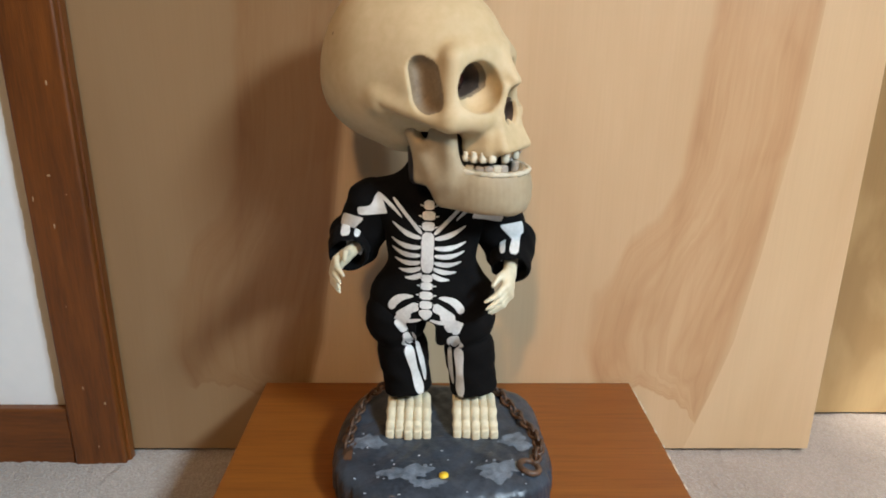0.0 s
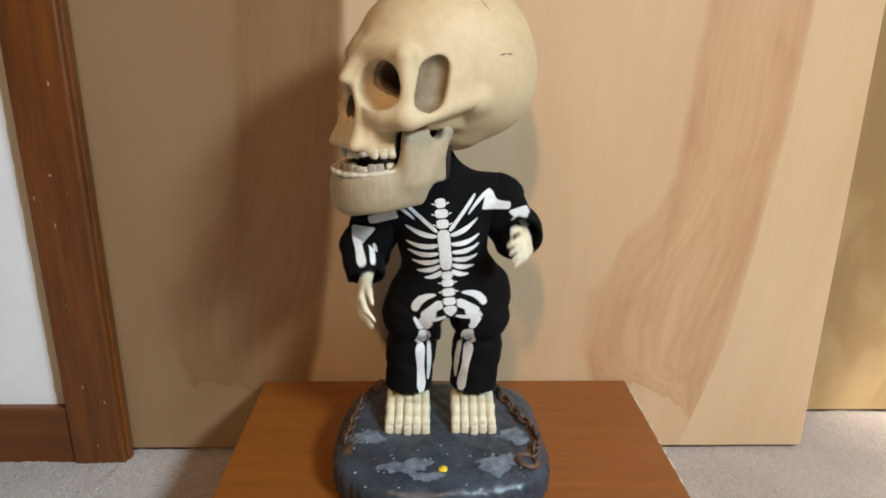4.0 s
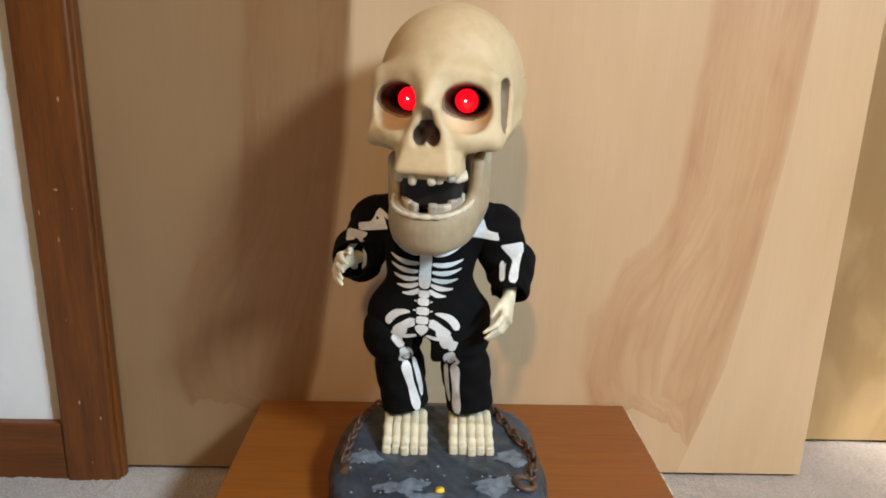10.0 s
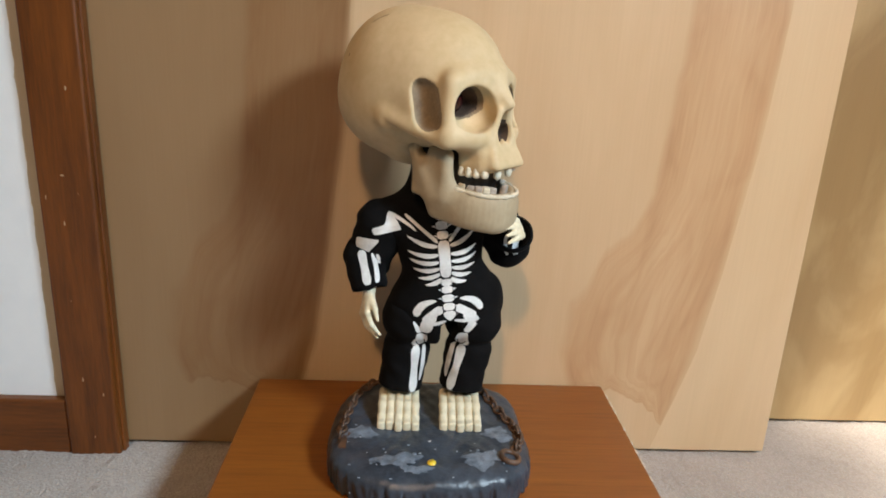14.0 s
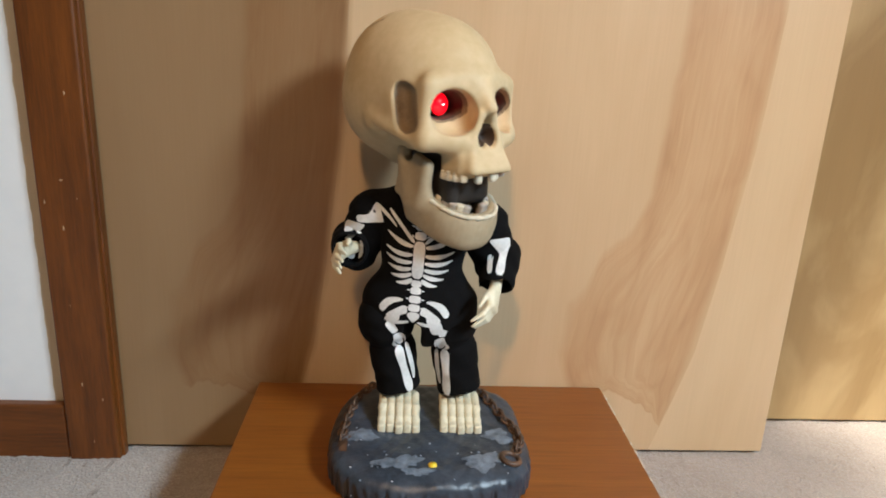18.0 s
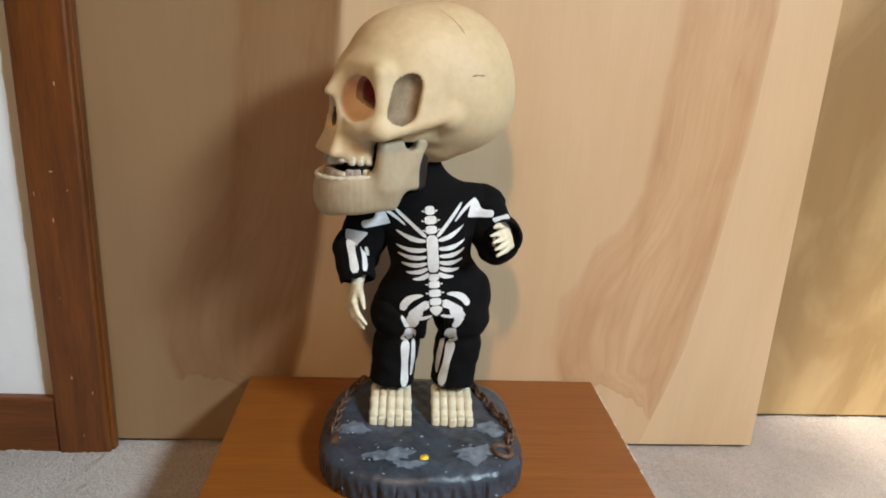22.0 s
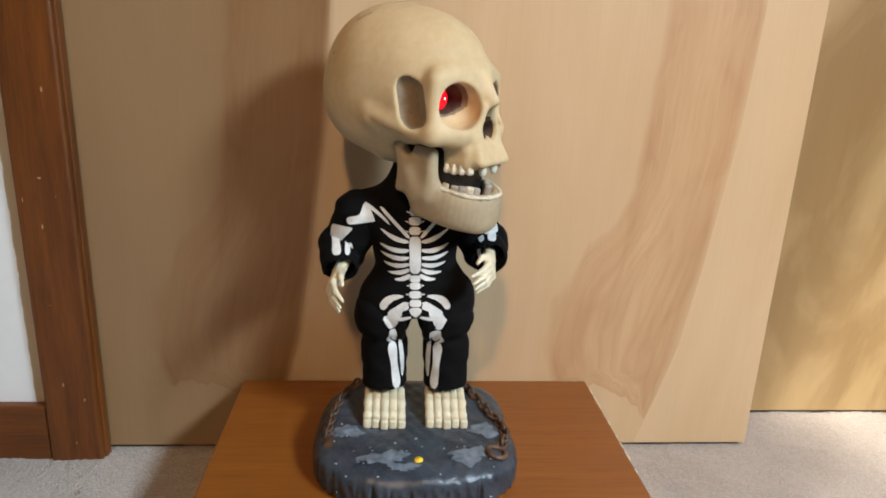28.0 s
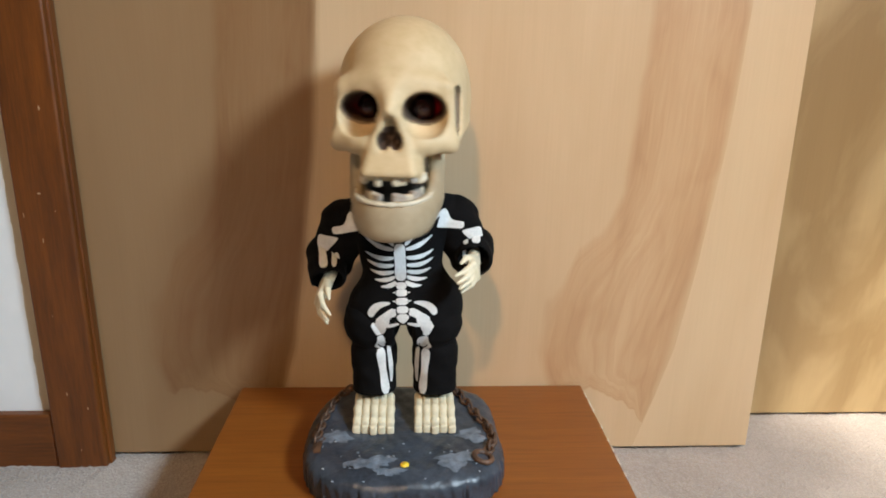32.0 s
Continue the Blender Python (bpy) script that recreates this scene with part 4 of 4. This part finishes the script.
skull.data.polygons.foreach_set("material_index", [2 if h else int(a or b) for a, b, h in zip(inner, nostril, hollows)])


def crack(line, width):
    """A thin dark line over the skull through points that lie off its surface."""
    line = np.array(line, float)
    u = np.linspace(0, len(line) - 1, 10 * len(line))
    k = np.arange(len(line))
    mid = np.stack([np.interp(u, k, line[:, i]) for i in range(3)], -1)
    mid[:, 2] += 0.0006 * np.sin(u * 5.0)
    heart = np.array((0, 0.012, 0.058))
    out = (mid - heart) / np.linalg.norm(mid - heart, axis=1)[:, None]
    along = np.gradient(mid, axis=0)
    side = np.cross(out, along / np.linalg.norm(along, axis=1)[:, None])
    ends = np.minimum(np.arange(len(u)), np.arange(len(u))[::-1])
    w = width * np.clip(0.25 + ends / 4, 0, 1) * (1 + 0.3 * np.sin(u * 9))
    rows = []
    for e in (-0.5, 0.5):
        p = heart + out * 0.11 + side * (w * e)[:, None]
        for _ in range(40):
            p = p - out * 0.8 * np.maximum(f_skull(p), 0)[:, None]
        rows.append(p + out * 0.0003)
    n = len(u)
    part("crack_line", (np.concatenate(rows).tolist(), [(i, i + 1, n + i + 1, n + i) for i in range(n - 1)]), M_CRACK, skull, "thin dark moulded crack line")


crack([(0.09, 0.030, 0.068), (0.09, 0.050, 0.071)], 0.0011)
crack([(0.05, 0.000, 0.16), (0.06, 0.014, 0.14), (0.075, 0.026, 0.115)], 0.0006)
crack([(-0.05, 0.032, 0.145), (-0.055, 0.050, 0.128)], 0.0012)
crack([(-0.07, 0.070, 0.090), (-0.07, 0.072, 0.089)], 0.0018)
jaw = organic("lower_jaw", f_jaw, (-0.056, -0.104, -0.074), (0.056, 0.012, 0.012), 0.0013, M_DIM_BONE, figure, "hinged cream plastic lower jaw")


def f_rim(P):
    """The pale gum line along the top of the lower jaw."""
    Q = mirror(P - np.array((0, 0.004, 0))) / np.array((0.87, 1, 1))
    bow = [radians(90 - 7.5 * i) for i in range(13)]
    points = [(0.0395, -0.038, -0.0262)] + [(0.0380 * math.sin(a) ** 0.92, -0.046 - 0.0405 * math.cos(a) ** 0.86, -0.0264 - 0.0018 * math.cos(a)) for a in bow[:-1]] + [(0.0, -0.0865, -0.0282)]
    d = None
    for a, b in zip(points, points[1:]):
        c = cap(Q, a, b, 0.0021, 0.0021)
        d = c if d is None else np.minimum(d, c)
    return d + 0.0006 * np.sin(P[..., 0] * 620) * np.sin(P[..., 1] * 480)


organic("jaw_rim", f_rim, (-0.04, -0.092, -0.042), (0.04, -0.024, -0.022), 0.0013, M_TOOTH, jaw, "pale worn gum line of the lower jaw")
eyes = []
for side in (-1, 1):
    bm = bmesh.new()
    bmesh.ops.create_uvsphere(bm, u_segments=36, v_segments=40, radius=0.0110, matrix=Matrix.Rotation(radians(90), 4, "X"))
    eye = smooth(part("eye_lamp", bm, M_EYE_ON, skull, "round lens, red lamp on one face and dark on the other"))
    eye.data.materials.append(M_EYE_OFF)
    eye.data.materials.append(M_SPARK)
    eye.data.polygons.foreach_set("material_index", [2 if p.center.y < -0.01093 else 0 if p.center.y < -0.0060 else 1 for p in eye.data.polygons])
    eye.location = (side * 0.0236, -0.0340, 0.0450)
    eyes.append(eye)

# added black block, stands in for the unlit hollow of the mouth
organic("mouth_dark_fill", lambda P: box(P, (0, -0.024, -0.016), (0.0245, 0.034, 0.026), 0.008), (-0.036, -0.066, -0.046), (0.036, 0.012, 0.014), 0.002, M_DARK, skull, "added black block in place of the mouth's dark hollow")
rng = random.Random(11)
for x, y, big, material in ((-0.0285, -0.050, 0.9, M_TOOTH), (-0.0285, -0.0575, 1.0, M_TOOTH), (-0.027, -0.065, 1.0, M_TOOTH), (-0.0245, -0.072, 1.0, M_TOOTH), (-0.0105, -0.0845, 1.25, M_TOOTH),
                            (0.0065, -0.0855, 1.15, M_TOOTH), (0.0125, -0.083, 1.0, M_TOOTH), (0.0225, -0.0745, 0.7, M_GUM), (0.027, -0.066, 0.9, M_TOOTH), (0.0285, -0.058, 0.9, M_TOOTH), (0.0285, -0.050, 0.9, M_TOOTH)):
    tooth = organic("upper_tooth", lambda P: join(box(P, (0, 0, 0), (0.0031, 0.0026, 0.0062), 0.002), ell(P, (0, 0, -0.002), (0.0036, 0.0032, 0.0045)), 0.002), (-0.005, -0.005, -0.009), (0.005, 0.005, 0.009), 0.0008, material, skull)
    tooth.location = (x * 0.90, y * 0.93 + (0.0030 if abs(x) < 0.02 else -0.0035), -0.0110 - 0.002 * big)
    tooth.rotation_euler = (radians(rng.uniform(-6, 6)), radians(rng.uniform(-6, 6)), math.atan2(x, 0.05) * 1.2)
    tooth.scale = (0.92, 0.85, big * 0.72)
for i in range(13):
    a = radians(-82 + i * 164 / 12)
    if i in (5, 6):
        continue
    x, y = 0.0232 * math.sin(a), -0.044 - 0.0318 * math.cos(a) ** 0.8
    tooth = organic("lower_tooth", lambda P: box(P, (0, 0, 0), (0.0037, 0.0030, 0.0070), 0.0016), (-0.006, -0.005, -0.009), (0.006, 0.005, 0.009), 0.001, M_GUM if i % 3 else M_TOOTH, jaw)
    tooth.location = (x, y + 0.004, -0.0292 + rng.uniform(-0.0012, 0.0012))
    tooth.rotation_euler = (radians(rng.uniform(-5, 5)), radians(rng.uniform(-5, 5)), a)


# ---- motion of the figure ----
NECK = Vector((0.001, -0.002, 0.3010))


def motions():
    # seconds, sway (1: one arm up, -1: the other), turn of the head, opening of the jaw
    dance = [
        (0.0, -0.3, 55, 5), (0.2, -0.9, 56, 5), (0.4, 0.5, 42, 5), (0.6, 1.0, -26, 8), (0.8, 0.2, -20, 8), (1.0, -0.8, -78, 6), (1.2, -0.6, -70, 7), (1.4, 0.8, -69, 4),
        (1.6, 0.9, -62, 4), (1.8, -0.3, -12, 6), (2.0, -1.0, 10, 8), (2.2, 0.7, 20, 8), (2.4, 1.0, 52, 3), (2.6, 0.1, 54, 4), (2.8, -0.8, 56, 8), (3.0, -0.5, 45, 2),
        (3.2, 0.9, -20, 8), (3.4, 0.5, -20, 6), (3.5, -0.1, -28, 4), (3.7, -0.9, -58, 6), (4.1, 1.0, -65, 8), (4.55, -0.9, -30, 12), (5.0, 1.0, 10, 18), (5.4, -0.9, 15, 22),
        (5.5, -0.9, 15, 22), (5.6, -0.9, 15, 20), (5.8, 0.9, 18, 18), (6.0, 0.9, 14, 24), (6.2, 0.1, 15, 22), (6.4, -0.9, 19, 24), (6.6, -0.5, 14, 14), (6.8, 1.0, 32, 6),
        (7.0, 0.4, 60, 4), (7.2, -0.7, 63, 5), (7.4, -0.7, 63, 5), (7.6, 0.5, 60, 5), (7.8, 0.9, 22, 8), (8.0, 0.1, -20, 5), (8.2, -0.9, -18, 16), (8.4, -0.5, -18, 12),
        (8.6, 1.0, -18, 18), (8.8, 0.6, -14, 14), (9.0, -0.6, -11, 16), (9.2, -0.7, -15, 15), (9.4, 0.8, -15, 18), (9.6, 0.9, -16, 18), (9.8, 0.1, -14, 20), (10.0, -0.9, -15, 17),
        (10.2, -0.5, -14, 9), (10.4, 1.0, -12, 5), (10.6, 0.6, 45, 4), (10.8, -0.5, 58, 4), (11.0, -1.0, 58, 5), (11.2, 1.0, 49, 10), (11.4, 1.0, 49, 17), (11.6, 0.3, 49, 17),
        (11.8, -0.9, 49, 17), (12.0, 0.2, 50, 8), (12.2, 1.0, 49, 12), (12.4, 0.6, 49, 17), (12.6, -0.6, 49, 10), (12.8, -0.9, 49, 12), (13.0, 0.75, 49, 15), (13.2, 0.9, 49, 14),
        (13.4, 0.1, 49, 18), (13.6, -0.9, 49, 17), (13.8, -0.3, 49, 15), (14.0, 1.0, 49, 10), (14.2, 0.6, 49, 8), (14.4, -0.9, 51, 6), (14.5, -1.0, 52, 6), (14.9, 1.0, 52, 8),
        (15.3, -1.0, 52, 10), (15.75, 1.0, 52, 12), (16.15, -1.0, 51, 12), (16.5, 1.0, 50, 12), (16.6, 1.0, 51, 10), (16.8, 0.6, 55, 6), (17.0, -0.5, 53, 6), (17.2, -0.9, 54, 6),
        (17.4, 0.9, 54, 7), (17.6, 0.9, 54, 6), (17.8, 0.1, 52, 14), (18.0, -0.9, 36, 22), (18.2, -0.3, -8, 20), (18.4, 1.0, -22, 6), (18.6, 0.5, -20, 8), (18.8, -0.7, -20, 20),
        (19.0, -0.8, -65, 10), (19.2, 0.9, -67, 5), (19.4, 0.7, -67, 8), (19.6, -0.5, -65, 12), (19.8, -0.9, -10, 18), (20.0, 0.2, 2, 20), (20.2, 1.0, 25, 8), (20.4, 0.7, 52, 5),
        (20.6, -0.5, 53, 6), (20.8, -0.9, 54, 6), (21.0, 0.9, 29, 5), (21.2, 0.9, -18, 9), (21.4, 0.1, -22, 8), (21.6, -0.9, -56, 6), (21.8, 0.0, -67, 8), (22.0, 0.75, -72, 7),
        (22.2, 0.3, -67, 8), (22.4, -0.7, 3, 22), (22.6, -0.8, 28, 22), (22.8, 0.9, 25, 8), (23.0, 1.0, 51, 12), (23.2, 0.4, 51, 12), (23.4, -0.9, 51, 10), (23.6, -0.6, 46, 6),
        (23.8, 1.0, -15, 8), (24.0, 0.5, -17, 20), (24.2, -0.8, -50, 14), (24.4, -0.9, -64, 12), (24.6, 0.9, -64, 14), (24.8, 0.8, -64, 14), (25.0, -0.1, -15, 22), (25.2, -0.9, 15, 22),
        (25.4, 0.3, 20, 20), (25.5, 0.9, 30, 20), (25.7, 0.9, 50, 16), (26.1, -0.8, 49, 14), (26.5, 0.3, 49, 12), (27.0, 0.3, 49, 8), (27.5, 0.3, 48, 14), (28.0, 0.2, 48, 13),
        (28.2, 0.2, 48, 15), (29.0, 0.2, 48, 15), (29.2, 0.2, 48, 8), (29.4, 0.2, 48, 8), (29.6, 0.2, 48, 14), (29.8, 0.2, 48, 15), (30.0, 0.2, 48, 8), (30.2, 0.2, 48, 14),
        (30.4, 0.2, 48, 9), (30.6, 0.2, 48, 14), (31.0, 0.2, 48, 14), (31.1, 0.1, 45, 10), (31.2, -0.7, 28, 5), (31.3, -1.0, 5, 6), (31.4, -0.9, -18, 7), (31.5, -0.7, -28, 8),
        (31.6, 0.5, -30, 8), (31.7, 1.0, -33, 8), (31.8, 0.9, -28, 8), (31.9, 0.5, -25, 8), (32.0, 0.3, -8, 9),
    ]
    lit = [(5.35, 5.55), (5.9, 6.4), (7.75, 8.55), (8.95, 9.1), (9.3, 9.38), (9.55, 10.1), (11.3, 12.1), (12.3, 12.6), (12.95, 13.9), (15.0, 15.6), (16.2, 16.55), (17.9, 18.3), (18.75, 19.3), (19.55, 19.9),
           (21.9, 22.1), (22.35, 22.6), (22.95, 24.3), (24.55, 29.1), (29.55, 29.9), (30.08, 30.3), (30.5, 31.05)]
    # seconds, sideways carry of the head in millimetres
    carry = [
        (0, -7), (0.3, 10), (0.6, -12), (0.9, -16), (1.2, 0), (1.5, -16), (1.8, -5), (2.0, 5), (2.1, 2), (2.4, 7), (2.7, -7), (3, 4), (3.3, -12), (3.6, -6), (5.3, -5), (5.5, -5),
        (6, -7), (6.5, 0), (7, 10), (7.5, 4), (8, 1), (8.5, -4), (9, -6), (9.5, -15), (10, 2), (10.5, 1), (11, 4), (11.5, 2), (11.75, -13), (12, 6), (12.25, -12), (12.5,
        -7), (12.75, 7), (13, -12), (13.25, 10), (13.5, -5), (13.75, 9), (14, -2), (14.25, 1), (14.8, -6), (15.3, 4), (15.8, -6), (16.4, -4), (17, -4), (17.5, -10), (18,
        -6), (18.5, 0), (19, 9), (19.5, -5), (20, 2), (20.5, -2), (21, -17), (21.5, -15), (22, -15), (22.5, 0), (22.75, -1), (23, 11), (23.25, 0), (23.5, 7), (23.75, -5),
        (24, 5), (24.25, 1), (24.5, -1), (24.75, -11), (25, -9), (25.25, -2), (25.5, -15), (26, -4), (26.5, 1), (27.6, 1), (30, 2), (30.8, 4), (31.2, 5), (31.6, -10),
        (32, -2),
    ]
    # seconds, sideways place of the hips in millimetres
    sways = [
        (0, -13.3), (0.5, 6.7), (1, -18.7), (1.5, 9.9), (2, -14.1), (2.5, 9.9), (3, -5.6), (3.5, 0.3), (5.5, -16.7), (6, 12.5), (6.5, -10.6), (7, 10.2), (7.5, -3.4), (8, -2.3),
        (8.5, 4.5), (9, -17.5), (9.5, 10.7), (10, -15.3), (10.5, 12.3), (11, -8.8), (11.5, 6.2), (12, -1.1), (12.5, -9.4), (13, 4), (13.5, -17.4), (14, 11.4), (14.5, -12.8), (16.5, -0.4),
        (17, -18.5), (17.5, 6.4), (18, -17.5), (18.5, 10.4), (19, -11.3), (19.5, 3.5), (20, -3.9), (20.5, -8.4), (21, 3.7), (21.5, -19.4), (22, 6.8), (22.5, -17.3), (23, 11.3), (23.5, -10.2),
        (24, 4), (24.5, -4.5), (25, -10), (25.5, 4.7), (27.5, -3.5), (28, -3.6), (28.5, -3.5), (29, -3.1), (29.5, -3), (30, -3.6), (30.5, -3.5), (31, -2.9), (31.5, -5.6), (32, -1.7),
    ]
    marks, hips = (np.array(c, float) for c in zip(*sways))
    beats, shift = (np.array(c, float) for c in zip(*carry))
    times, sway, turn, drop = (np.array(c, float) for c in zip(*dance))
    steps = [round(0.1 * i, 1) for i in range(321)]

    def swing(t):
        s = float(np.interp(t, times, sway))
        return s if s > 0 else 0.55 * s

    apart = np.array([(0.001 * h + 0.006) / 0.014 - swing(t) for t, h in zip(marks, hips)])
    rows = {ob: [] for ob in (torso, skull, jaw, *legs, *arms, *forearms)}
    for t in steps:
        yaw, down = (float(np.interp(t, times, c)) for c in (turn, drop))
        s = swing(t)
        lean = s + float(np.interp(t, marks, apart))
        aside = -6.0 * min(abs(yaw) / 50, 1.0)
        yaw = yaw + 3 * min(yaw / 50, 1.0) if yaw > 0 else yaw * 0.93
        hip = -0.0060 + 0.0140 * lean
        body = pose(hip, 0, 0.135, 0, -1.0 - 5.0 * lean, 6.0 * lean) @ pose(0, 0, -0.135)
        rows[torso].append((t, body))
        head = pose(NECK.x + 0.001 * (aside + float(np.interp(t, beats, shift))), NECK.y, NECK.z, 0, 0, yaw) @ pose(0, 0, 0, -2, 0, 0)
        rows[skull].append((t, head))
        rows[jaw].append((t, head @ Matrix.Translation(HINGE) @ pose(0, 0, 0, max(down - 3.0, 0.0), 0, 0)))
        for leg, side in zip(legs, (-1, 1)):
            rows[leg].append((t, pose(side * LEG_X, 0, LEG_Z, 0, math.degrees(math.atan2(hip * 0.9, 0.085)), 0)))
        slide = 0.0015 + 0.0100 * max(-s - 0.15, 0.0)
        for arm, side in zip(arms, (-1, 1)):
            up = side * s
            rows[arm].append((t, body @ pose(*(side * SHOULDER[0] + slide, SHOULDER[1], SHOULDER[2]), -6 * up, 0, 0)))
        for fore, side in zip(forearms, (-1, 1)):
            below = 24 - 46 * side * s
            rows[fore].append((t, body @ pose(side * ELBOW[0] + slide, ELBOW[1], ELBOW[2], 0, 0, -6 if side > 0 else 2) @ pose(0, 0, 0, below - 90, 0, 0)))
    for ob, r in rows.items():
        walk(ob, r)
    # the eye lenses turn their lit face forward while the lamps are on
    glow = lambda t: max(min(1.0, (t - on) / 0.1 + 1, (off - t) / 0.1 + 1) for on, off in lit)
    ticks = {0.0, 32.0}
    for edge in (e for pair in lit for e in pair):
        ticks.update(round((round(edge * 30) + k) / 30, 4) for k in range(-6, 7))
    for eye in eyes:
        spot = Matrix.Translation(eye.location)
        walk(eye, [(t, spot @ pose(0, 0, 0, 0, 0, 180 * (1 - max(glow(t), 0.0)))) for t in sorted(ticks) if 0 <= t <= 32])


motions()
